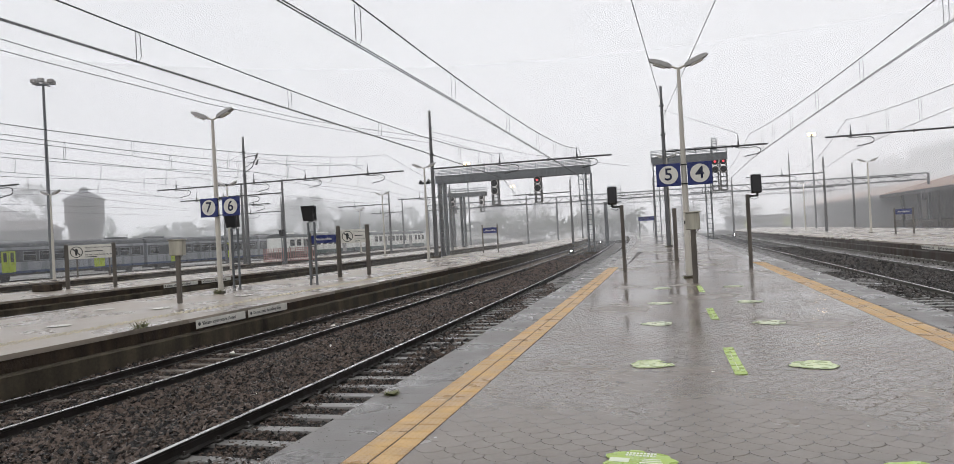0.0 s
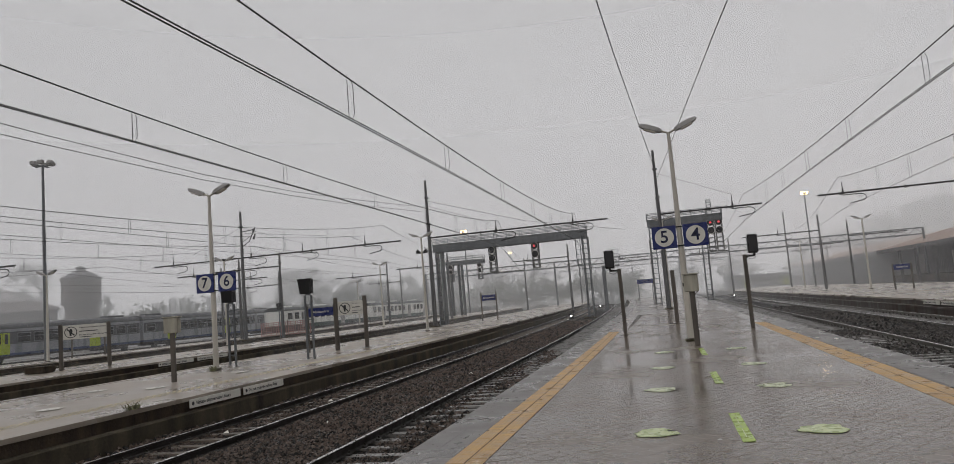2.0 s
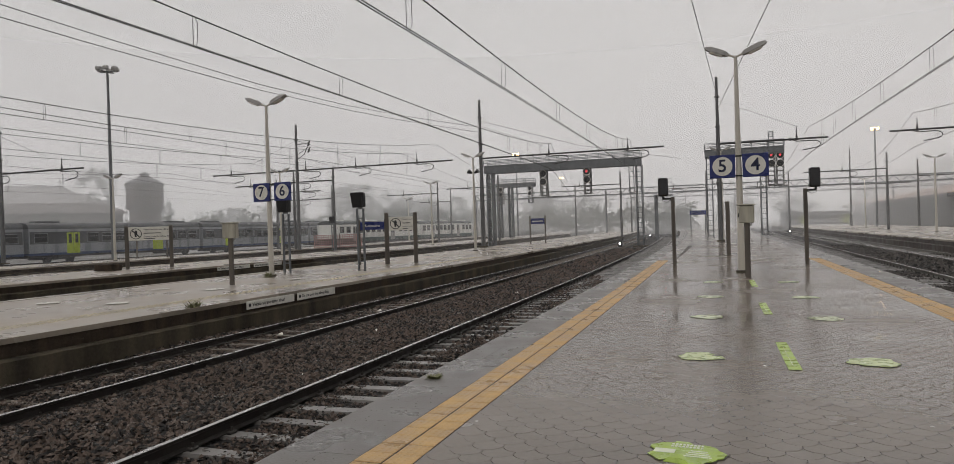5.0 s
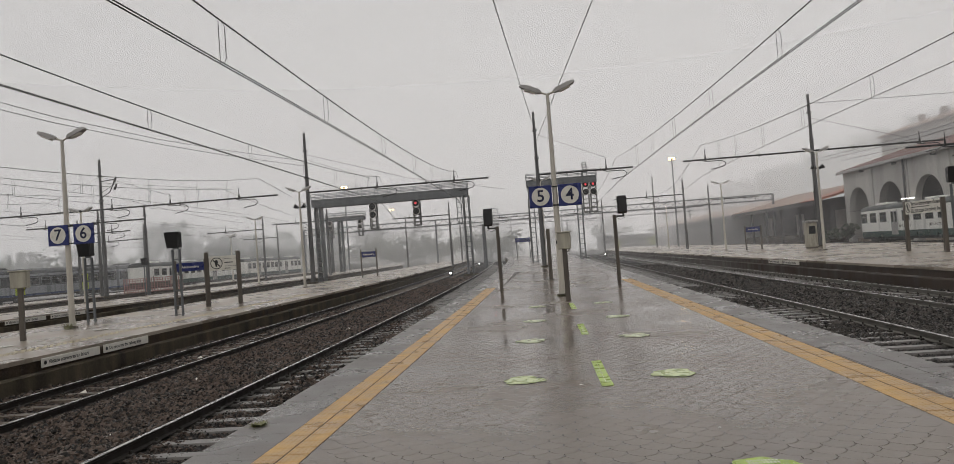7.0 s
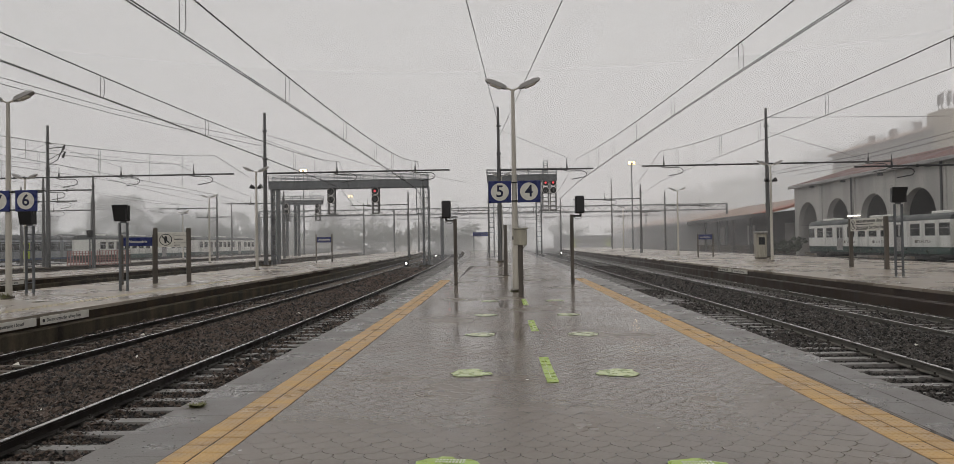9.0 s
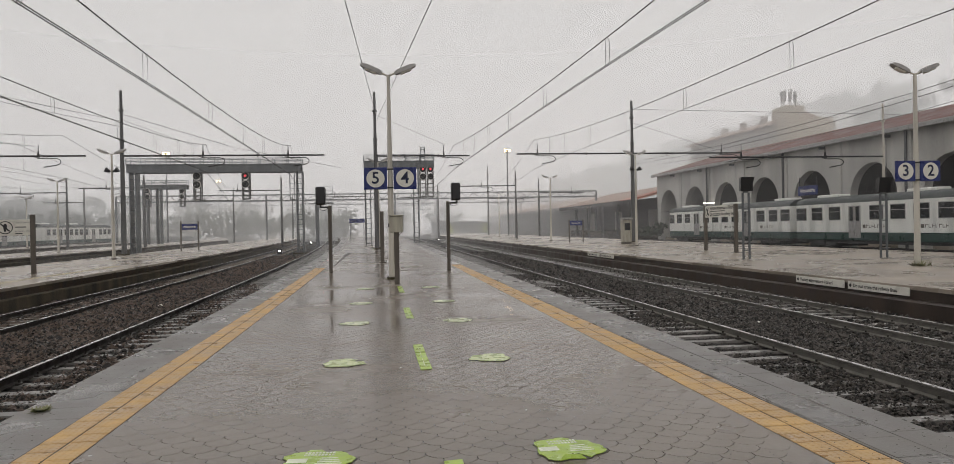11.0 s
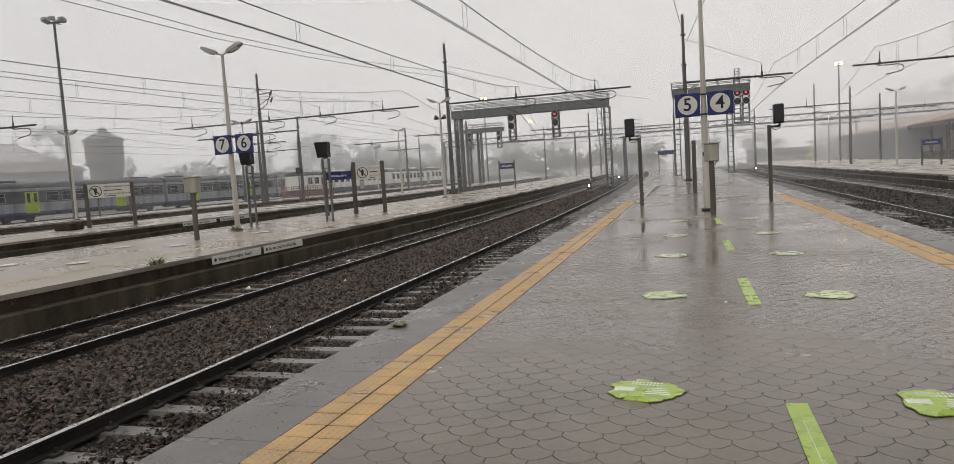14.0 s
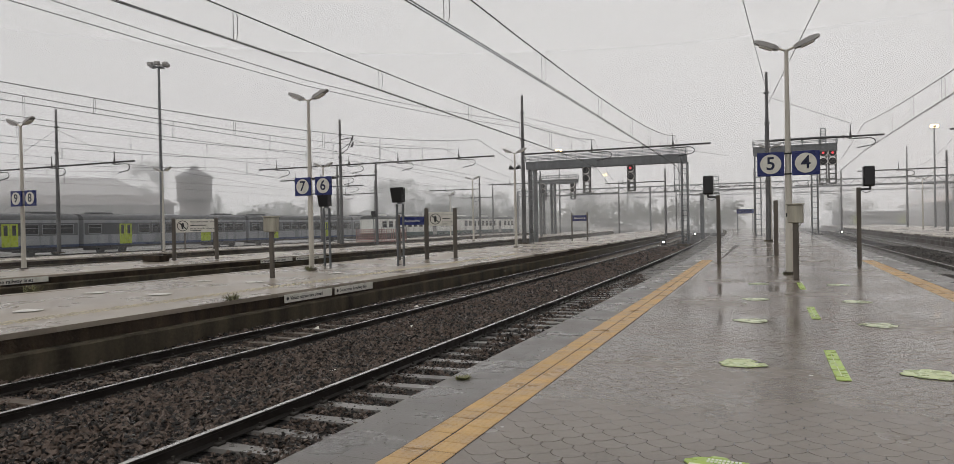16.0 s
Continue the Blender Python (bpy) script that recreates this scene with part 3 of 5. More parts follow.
box_post((0.47, 19.4, 0), 1.43, "stained beige control box on a brown post", -6)
box_post((-14.2, 17.7, 0), 1.45, "stained beige control box on a grey post", 15, 0.42)
box_post((22.6, 23.2, 0), 1.9, "beige control box on a steel post", 0, 0.4)


def ladder_signal(place, h, label, turn=0, head=0.5):
    """Twin posts with rungs that carry a tilted black signal seen from behind."""
    ob = thing("ladder_signal", place, label, "signal", "ladder signals", turn=turn)
    for s in (-0.13, 0.13):
        part("post", Form().box(s - 0.035, s + 0.035, -0.035, 0.035, 0, h, 0.006), GALV, ob, "grey steel upright")
    for k in range(4):
        part("rung", Form().box(-0.13, 0.13, -0.02, 0.02, 0.35 + k * 0.55, 0.39 + k * 0.55), GALV, ob)
    hd = Form().add([(-0.27, -0.12, h + 0.05), (0.17, -0.12, h + 0.05), (0.27, -0.22, h + 0.62), (-0.30, -0.22, h + 0.62),
                     (-0.20, 0.16, h + 0.08), (0.14, 0.16, h + 0.08), (0.17, 0.10, h + 0.58), (-0.22, 0.10, h + 0.58)],
                    [(0, 1, 2, 3), (4, 7, 6, 5), (0, 4, 5, 1), (1, 5, 6, 2), (2, 6, 7, 3), (3, 7, 4, 0)])
    sh = part("signal_head", hd, BLACK, ob, "tilted black signal housing")
    part("rim", Form().box(0.17, 0.215, -0.20, 0.05, h + 0.06, h + 0.60, 0.01), TRAIN_DARK, sh)
    part("bracket", Form().box(-0.08, 0.08, -0.06, 0.06, h, h + 0.07), GALV, ob)
    return ob


ladder_signal((-13.2, 24.0, 0), 2.38, "black signal on twin grey ladder posts")
ladder_signal((-16.2, 23.5, 0), 2.30, "black signal on twin grey ladder posts")
ladder_signal((14.59, 26.6, 0), 2.68, "black signal on twin grey ladder posts")
ladder_signal((19.4, 25.0, 0), 2.5, "black signal on twin grey ladder posts")
ladder_signal((-33.5, 56.0, 0), 2.4, "small black signal on twin grey ladder posts")


def notice_board(place, w, h, turn, label, low=1.52, tall=0.62):
    ob = thing("notice_board", place, label, "sign", "warning notice boards", turn=turn)
    for x in (0, w):
        part("post", Form().box(x - 0.09, x + 0.09, -0.08, 0.08, 0, h, 0.015), POST, ob, "grey-brown steel post")
    pn = part("panel", Form().box(0.09, w - 0.09, -0.045, -0.015, low, low + tall, 0.006), WHITE, ob, "white warning panel")
    cx, cz = 0.09 + tall * 0.5, low + tall * 0.5
    ring = Form()
    n, ro, ri = 28, tall * 0.40, tall * 0.35
    vs = [(cx + r * math.cos(6.2832 * k / n), y, cz + r * math.sin(6.2832 * k / n)) for y in (-0.052, -0.046) for r in (ro, ri) for k in range(n)]
    fs = []
    for k in range(n):
        k2 = (k + 1) % n
        fs += [(k, k2, n + k2, n + k), (2 * n + k, 3 * n + k, 3 * n + k2, 2 * n + k2), (k, 2 * n + k, 2 * n + k2, k2), (n + k, n + k2, 3 * n + k2, 3 * n + k)]
    part("ring", ring.add(vs, fs), TEXT, pn, "black prohibition ring")
    part("symbol", Form().prism([(cx + tall * u, cz + tall * v) for u, v in ((-0.07, -0.24), (0.05, -0.24), (0.03, -0.05), (0.11, 0.05), (0.06, 0.24), (-0.06, 0.24), (-0.10, 0.02))], "y", -0.05, -0.046), TEXT, pn, "black plain symbol")
    part("slash", Form().prism([(cx + tall * u, cz + tall * v) for u, v in ((-0.26, 0.20), (0.20, -0.26), (0.26, -0.20), (-0.20, 0.26))], "y", -0.054, -0.0505), TEXT, pn, "black slanted bar")
    x0 = cx + tall * 0.52
    lettering("Vietato attraversare i binari", (w - x0) * 0.085, "line", TEXT, pn, pose(x0, -0.047, low + tall * 0.80), "black lettering", 0.002, "LEFT")
    part("line", Form().box(x0, x0 + (w - x0) * 0.62, -0.05, -0.046, low + tall * 0.50, low + tall * 0.56), TEXT, pn, "small unreadable line")
    lettering("Do not cross the railway lines", (w - x0) * 0.082, "line", TEXT, pn, pose(x0, -0.047, low + tall * 0.28), "black lettering", 0.002, "LEFT")
    part("line", Form().box(x0, x0 + (w - x0) * 0.4, -0.05, -0.046, low + tall * 0.10, low + tall * 0.15), TEXT, pn, "small unreadable line")
    return ob


notice_board((-14.6, 29.0, 0), 1.3, 2.33, 30, "white warning notice between two grey posts")
notice_board((-28.4, 27.6, 0), 2.05, 2.17, 40, "white warning notice between two grey posts", 1.43, 0.68)
notice_board((17.48, 36.2, 0), 3.6, 2.42, -92.5, "white warning notice between two brown posts", 1.78, 0.6)
notice_board((-35.4, 20.2, 0), 2.6, 2.15, 40, "white warning notice between two grey posts", 1.4, 0.68)
plinth = single("concrete_plinth", Form().box(-0.55, 0.55, -0.35, 0.35, 0, 0.32, 0.03), WALL_UP, "dark concrete plinth on the platform", "block", place=(-28.6, 26.6, 0))


def name_board(place, w, h, turn, low, label, text="Alessandria", tall=0.5):
    ob = thing("station_name_board", place, label, "sign", "station name boards", turn=turn)
    for x in (0, w):
        part("post", Form().box(x - 0.06, x + 0.06, -0.06, 0.06, 0, h, 0.01), POST, ob, "grey-brown post")
    pn = part("panel", Form().box(0.06, w - 0.06, -0.04, 0.04, low, low + tall, 0.01), BLUE, ob, "blue panel")
    lettering(text, tall * 0.42, "lettering", WHITE, pn, pose(w / 2, -0.043, low + tall / 2), "white lettering", 0.002)
    return ob


name_board((-16.4, 61.0, 0), 1.35, 2.5, 20, 1.75, "blue station name board on two posts")
name_board((-15.7, 28.4, 0), 1.2, 2.05, 26, 1.58, "small blue station name board beside a post", tall=0.36)
name_board((16.6, 61.0, 0), 1.25, 2.0, -30, 1.5, "blue station name board on two posts", tall=0.42)
name_board((-44.2, 44.0, 0), 2.2, 2.4, 42, 1.75, "blue station name board far along a platform", tall=0.6)

ph = thing("ticket_kiosk", (18.85, 52.6, 0), "grey and white kiosk cabinet beside a mast", "kiosk")
part("body", Form().box(-0.36, 0.36, -0.3, 0.3, 0.12, 1.85, 0.04), BOXG, ph)
part("hood", Form().box(-0.42, 0.42, -0.42, 0.32, 1.84, 2.02, 0.04), HEAD, ph, "grey overhanging hood")
part("screen", Form().box(-0.22, 0.22, -0.315, -0.295, 1.05, 1.6, 0.006), GLASS, ph, "dark screen")
part("base", Form().box(-0.32, 0.32, -0.26, 0.26, 0, 0.12), POST, ph)


# ---- warning plates on the platform walls ----
def wall_plate(x, ya, yb, face, text, label):
    """face +1 looks to +x, -1 to -x."""
    ob = thing("wall_warning_plate", (x, (ya + yb) / 2, 0), label, "sign", "wall warning plates", turn=90 if face > 0 else -90)
    w = (yb - ya) / 2
    pn = part("panel", Form().box(-w, w, -0.012, 0.012, -0.235, -0.045, 0.003), WHITE, ob, "white plate")
    part("roundel", disc(0.042, -0.016, -0.012, 20, -w + 0.1, -0.14, "y"), TEXT, pn, "black roundel")
    lettering(text, (2 * w - 0.25) * 0.072 * (28 / len(text)) ** 0.9, "lettering", TEXT, pn, pose(-w + 0.2, -0.0125, -0.14), "black lettering", 0.002, "LEFT")
    return ob


IT, EN = "Vietato attraversare i binari", "Do not cross the railway lines"
wall_plate(-10.545, 13.6, 15.5, 1, IT, "white plate with black warning on a platform wall")
wall_plate(-10.545, 15.65, 17.5, 1, EN, "white plate with black warning on a platform wall")
wall_plate(11.755, 16.55, 18.65, -1, IT, "white plate with black warning on a brown wall")
wall_plate(11.755, 14.3, 16.4, -1, EN, "white plate with black warning on a brown wall")
wall_plate(-11.55, 45.0, 47.0, 1, IT, "white plate with black warning on a platform wall")
wall_plate(-11.6, 47.3, 49.3, 1, EN, "white plate with black warning on a platform wall")
wall_plate(11.755, 37.0, 39.2, -1, IT, "white plate with black warning on a brown wall")
wall_plate(11.755, 34.6, 36.8, -1, EN, "white plate with black warning on a brown wall")
wall_plate(-24.33, 14.6, 17.8, 1, EN, "white plate with black warning on a platform wall")
wall_plate(-24.4, 29.4, 32.0, 1, IT, "white plate with black warning on a platform wall")
wall_plate(-24.45, 32.4, 35.0, 1, EN, "white plate with black warning on a platform wall")


# ---- masts, arms and overhead wires ----
def mast(place, h, label="tall weathered steel catenary mast", r=0.15, kind="steel"):
    ob = thing("catenary_mast", place, label, "mast", "catenary masts")
    m = LAMP if kind == "pale" else MASTM
    part("lower_tube", Form().tube([(0, 0, 0), (0, 0, h * 0.36)], r * 1.15, 12, r * 1.1), m, ob, smooth=True)
    part("middle_tube", Form().tube([(0, 0, h * 0.36), (0, 0, h * 0.7)], r, 12, r * 0.9), m, ob, smooth=True)
    part("upper_tube", Form().tube([(0, 0, h * 0.7), (0, 0, h)], r * 0.78, 12, r * 0.62), m, ob, smooth=True)
    for z in (h * 0.36, h * 0.7, h * 0.88):
        part("band", Form().tube([(0, 0, z - 0.06), (0, 0, z + 0.06)], r * 1.3, 12), m, ob)
    part("foot", Form().box(-0.3, 0.3, -0.3, 0.3, 0, 0.1, 0.02), WALL_LO, ob, "concrete foot")
    return ob


def arm(owner, x0, x1, z, pegs, hook=1):
    """A horizontal boom across the tracks, with upright insulator pegs and curved steady arms."""
    ox = owner.location.x
    boom = part("boom", Form().tube([(x0 - ox, 0, z), (x1 - ox, 0, z)], 0.065, 8), BLACK, owner, "dark steel cantilever boom", True)
    for p in pegs:
        q = p - ox
        part("insulator", Form().tube([(q, 0, z - 0.1), (q, 0, z + 0.35)], 0.09, 8, 0.05).tube([(q, 0, z + 0.35), (q, 0, z + 0.8)], 0.03, 6), BLACK, boom, "ribbed insulator peg")
        pts = [(q - 0.25, 0, z - 0.06), (q, 0, z - 0.16)]
        for k in range(9):
            a = math.pi * k / 8
            pts.append((q + hook * (1.05 + 0.45 * math.sin(a)), 0, z - 0.42 + 0.26 * math.cos(a)))
        pts.append((q + hook * 0.35, 0, z - 0.80))
        part("steady_arm", Form().tube(pts, 0.035, 6), BLACK, boom, "curved steady arm", True)
    for p in (x0 + (x1 - x0) * 0.3, x0 + (x1 - x0) * 0.66):
        part("clamp", Form().tube([(p - ox - 0.05, 0, z), (p - ox + 0.05, 0, z)], 0.13, 8), BLACK, boom)


arm(mast((-18.05, 52.8, 0), 11.65), -18.0, -4.0, 7.03, (-12.55, -6.6))
arm(mast((-0.30, 54.0, 0), 11.9), -0.25, 6.9, 7.05, (4.9,))
arm(mast((20.7, 56.0, 0), 11.7), 11.0, 30.2, 7.36, (12.7, 28.5))
arm(mast((-35.9, 54.2, 0), 11.3), -45.0, -21.0, 7.2, (-43.0, -35.0, -30.0, -24.2))
arm(mast((-50.0, 37.3, 0), 10.9, r=0.13), -66.0, -42.0, 6.6, (-57.0, -50.6, -44.0))
arm(mast((38.0, 49.0, -0.6), 10.9, "pale slender mast standing before the hall", 0.12, "pale"), 24.0, 38.0, 6.9, (26.5, 33.2))

def wire(name, pts, r, label, group="overhead wires"):
    return single(name, Form().tube(pts, r, 5, caps=False), WIRE, label, "overhead wire", group)


def catenary(xa, xb, z_contact, z_rise, m_low, m_high, y_low=14.0, y_sup=53.0, twin=True, drop=True, power=2.0):
    """Contact wires and messenger from behind the camera to the support, then on into the haze."""
    ob = thing("overhead_line", (0, 0, 0), "thin dark contact and messenger wires with droppers", "overhead wire", "overhead lines")

    def px(y):
        return xa + (xb - xa) * (y / y_sup) * abs(y / y_sup)

    def contact(y):
        return z_contact + z_rise * (max(0, y) / y_sup) ** power

    def mess(y):
        return m_low + (m_high - m_low) * ((y - y_low) / (y_sup - y_low)) ** 2
    ys = [-24, -16, -8, 0, 6, 10, 14, 18, 22, 26, 30, 34, 38, 42, 46, 50, 53]
    far = [60, 67, 74, 80, 87, 94, 100, 107]
    for d in ((-0.03, 0.03) if twin else (0,)):
        part("contact_wire", Form().tube([(px(y) + d, y, contact(y)) for y in ys] + [(px(53) + (xb - xa) * 0.05 * (y - 53) + d, y, contact(53)) for y in far], 0.010, 5, caps=False), WIRE, ob)
    part("messenger_wire", Form().tube([(px(y), y, mess(y)) for y in ys] + [(px(53) + (xb - xa) * 0.05 * (y - 53), y, m_high - 0.9 * math.sin(math.pi * (y - 53) / 54)) for y in far], 0.013, 5, caps=False), WIRE, ob)
    if drop:
        for y in (-9, -2, 4.5, 10.5, 16.0, 22.5, 29.0, 35.0, 41.0, 46.0):
            if mess(y) - contact(y) < 0.12:
                continue
            x = px(y)
            part("dropper", Form().tube([(x, y, mess(y)), (x + 0.05, y, mess(y) - 0.1), (x + 0.05, y, contact(y) + 0.1), (x, y, contact(y))], 0.007, 4)
                 .tube([(x - 0.05, y, mess(y)), (x - 0.05, y, contact(y))], 0.007, 4), WIRE, ob)
    return ob


catenary(-4.75, -6.45, 4.68, 0.9, 5.38, 7.75, 14.5)
catenary(-8.95, -12.4, 4.91, 0.95, 5.48, 7.85, 13.0)
catenary(5.4, 5.6, 4.62, 1.31, 5.72, 7.75, 0.0, power=0.6)
catenary(9.9, 11.8, 4.92, 0.98, 5.88, 8.15, 12.0, twin=False, power=1.0)
catenary(-19.3, -22.0, 4.95, 0.55, 5.67, 8.5, 12.0, twin=False, power=0.6)
catenary(-22.6, -25.0, 5.3, 0.6, 6.05, 7.9, 18.0, twin=False)
catenary(-32.4, -34.0, 6.0, 0.3, 6.75, 8.0, 20.0, twin=False)
catenary(-37.7, -40.0, 5.8, 0.3, 6.45, 8.0, 24.0, twin=False)
catenary(-47.2, -49.0, 5.6, 0.3, 6.3, 7.6, 24.0, twin=False)
catenary(-53.0, -55.0, 5.5, 0.3, 6.2, 7.6, 24.0, twin=False)

wire("stay_wire", [(-0.30, 54.0, 10.2), (5.0, 54.0, 7.9)], 0.014, "thin stay wire from a mast")
wire("feeder_wire", [(-0.30, 54.0, 10.6), (-0.94, 20.0, 8.39), (-1.39, -20.0, 5.8)], 0.014, "thin feeder wire high above the platform")
wire("feeder_wire", [(-0.30, 54.0, 9.5), (1.77, 20.0, 8.31), (4.5, -20.0, 7.0)], 0.014, "thin feeder wire high above the platform")
wire("stay_wire", [(20.7, 56.0, 11.0), (50.0, 62.0, 11.6)], 0.016, "thin stay wire from a mast")
wire("stay_wire", [(20.7, 56.0, 9.9), (27.8, 56.0, 7.7)], 0.014, "thin stay wire from a mast")
wire("stay_wire", [(-18.05, 52.8, 9.6), (-13.0, 52.8, 7.7)], 0.014, "thin stay wire from a mast")
wire("feeder_wire", [(-18.05, 52.8, 10.0), (-12.0, 62.0, 8.6), (-4.0, 75.0, 8.0)], 0.014, "thin feeder wire slanting over the tracks")
wire("feeder_wire", [(-18.1, 52.8, 9.1), (-18.6, 45.1, 8.68), (-19.0, 39.6, 8.40), (-19.0, 33.6, 8.09), (-19.0, 26.0, 7.82), (-19.0, 17.8, 7.78), (-19.0, 13.0, 7.82), (-19.0, 2.0, 8.2)], 0.013, "thin feeder wire sagging to a mast")
wire("feeder_wire", [(-18.1, 52.8, 9.5), (-18.6, 45.1, 9.02), (-19.0, 39.6, 8.70), (-19.0, 33.6, 8.33), (-19.0, 26.0, 8.06), (-19.0, 17.8, 8.10), (-19.0, 14.3, 8.17), (-19.0, 2.0, 8.7)], 0.013, "thin feeder wire sagging to a mast")
for s_ in ((-35.9, 54.2, 9.9, -41.0, 7.9), (-35.9, 54.2, 9.9, -30.0, 7.9), (-35.9, 54.2, 9.4, -24.5, 7.9), (-50.0, 37.3, 9.4, -55.0, 7.4), (-50.0, 37.3, 9.4, -45.0, 7.4)):
    wire("stay_wire", [(s_[0], s_[1], s_[2]), (s_[3], s_[1], s_[4])], 0.014, "thin stay wire from a mast to its arm")
FEED_R = ((26.6, 52.3, 7.54, 39.6, 7.65, 32.4, 7.82), (26.6, 52.3, 7.26, 39.6, 7.29, 32.4, 7.52), (30.0, 52.2, 7.33, 41.6, 7.45, 36.6, 7.5))
for x, ya, za, yb, zb, yc, zc in FEED_R:
    wire("feeder_wire", [(x - 0.6, ya + 20, za + 0.5), (x, ya, za), (x, yb, zb), (x, yc, zc), (x + 0.3, yc - 20, zc + 1.0)], 0.015, "thin feeder wire high above the platform")
br = thing("mast_bracket", (-35.9, 54.2, 0), "dark steel insulator bracket on a catenary mast", "bracket")
part("frame", Form().tube([(0.1, 0, 8.2), (0.8, 0, 8.6), (1.3, 0, 9.6)], 0.04, 6).tube([(0.1, 0, 9.5), (1.3, 0, 9.6)], 0.04, 6).tube([(0.1, 0, 8.6), (1.2, 0, 9.2)], 0.03, 6), BLACK, br)
for z in (9.0, 9.6):
    part("insulator", Form().tube([(1.2, 0, z - 0.25), (1.4, 0, z + 0.2)], 0.1, 8, 0.06), BLACK, br, "ribbed insulator")


# ---- signal gantries ----
def lattice(f, x0, x1, y, z0, z1, n, r=0.03):
    for z in (z0, z1):
        f.box(x0, x1, y - r * 1.5, y + r * 1.5, z - r * 1.5, z + r * 1.5)
    for k in range(n):
        a, b = x0 + (x1 - x0) * k / n, x0 + (x1 - x0) * (k + 1) / n
        f.tube([(a, y, z0 if k % 2 else z1), (b, y, z1 if k % 2 else z0)], r, 4)
    return f


def colour_signal(owner, x, y, z_top, lit, n=2, cage=2.6, rows=1):
    """A hanging signal: two round black targets with pale rims in front of a caged ladder."""
    cg = Form()
    for dx in (-0.3, 0.3):
        for dy in (0.15, 0.75):
            cg.box(x + dx - 0.055, x + dx + 0.055, y + dy - 0.05, y + dy + 0.05, z_top - cage, z_top + 0.2)
    for k in range(8):
        z = z_top - cage + k * cage / 7.5
        cg.box(x - 0.3, x + 0.3, y + 0.72, y + 0.78, z, z + 0.06).box(x - 0.3, x + 0.3, y + 0.12, y + 0.18, z, z + 0.06)
    cg.box(x - 0.34, x + 0.34, y + 0.1, y + 0.8, z_top - cage - 0.05, z_top - cage)
    c = part("cage", cg, MASTM, owner, "grey steel service cage")
    for k in range(n):
        z = z_top - 0.42 - 0.80 * k
        part("rim", disc(0.37, y - 0.06, y - 0.02, 28, x, z, "y"), WHITE, c, "pale round rim")
        part("target", disc(0.33, y - 0.075, y - 0.061, 28, x, z, "y"), BLACK, c, "black round target")
        part("visor", Form().tube([(x, y - 0.35, z + 0.02), (x, y - 0.07, z + 0.02)], 0.16, 12, caps=False), BLACK, c)
        if lit and k == 0:
            part("lamp", disc(0.11, y - 0.13, y - 0.08, 18, x, z, "y"), RED_LIT, c, "lit red lamp")
    return c


def gantry(place, xa, xb, z0, z1, z2, label, legs, base=-0.7):
    ob = thing("signal_gantry", (0, place, 0), label, "signal gantry", "signal gantries")
    f = Form().box(xa, xb, -0.35, -0.29, z0, z1).box(xa, xb, 0.85, 0.91, z0, z1)
    for z in (z0, z1):
        f.box(xa, xb, -0.41, -0.22, z - 0.03, z + 0.03).box(xa, xb, 0.78, 0.97, z - 0.03, z + 0.03)
    part("beam", f, GALV, ob, "grey steel box beam")
    part("walkway", Form().box(xa, xb, -0.29, 0.85, z1 - 0.02, z1 + 0.03), GALV, ob)
    rail = Form()
    n = int((xb - xa) / 1.3)
    for y in (-0.36, 0.9):
        for k in range(n + 1):
            x = xa + (xb - xa) * k / n
            rail.box(x - 0.04, x + 0.04, y - 0.03, y + 0.03, z1, z2)
        for z in ((z1 + z2) / 2, z2):
            rail.box(xa, xb, y - 0.03, y + 0.03, z - 0.03, z + 0.03)
    part("handrail", rail, GALV, ob, "thin steel handrail")
    for lx in legs:
        g2 = Form()
        for dx in (-0.26, 0.26):
            g2.box(lx + dx - 0.05, lx + dx + 0.05, -0.3, 0.85, base, z0)
        for k in range(16):
            z = base + 0.3 + k * (z0 - base) / 16
            g2.box(lx - 0.24, lx + 0.24, -0.28, -0.22, z, z + 0.07)
        part("leg", g2, GALV, ob, "grey steel lattice leg")
        part("footing", Form().box(lx - 0.7, lx + 0.7, -0.6, 1.1, base - 0.3, base + 0.12, 0.03), WALL_LO, ob, "concrete footing")
    return ob


g1 = gantry(68.8, -23.1, -7.4, 7.12, 7.86, 8.42, "grey steel signal gantry spanning the tracks", (-22.6, -7.6))
colour_signal(g1, -17.0, 0.0, 7.2, False)
colour_signal(g1, -12.6, 0.0, 7.2, True)
part("ladder_cage", lattice(Form(), -8.55, -8.1, 0.2, 4.45, 4.5, 1).box(-8.57, -8.51, 0.1, 0.3, 4.45, 7.1).box(-8.13, -8.07, 0.1, 0.3, 4.45, 7.1)
     .box(-8.5, -8.1, 0.15, 0.2, 5.0, 5.05).box(-8.5, -8.1, 0.15, 0.2, 5.5, 5.55).box(-8.5, -8.1, 0.15, 0.2, 6.0, 6.05).box(-8.5, -8.1, 0.15, 0.2, 6.5, 6.55), GALV, g1)
g2_ = gantry(75.0, -1.7, 5.7, 7.95, 8.65, 9.3, "grey steel signal gantry over the platform end", (-1.3, 3.75), -0.3)
colour_signal(g2_, 4.50, -0.2, 8.2, True, 2, 3.3)
colour_signal(g2_, 5.30, -0.2, 8.2, True, 2, 3.3)
tf = Form()
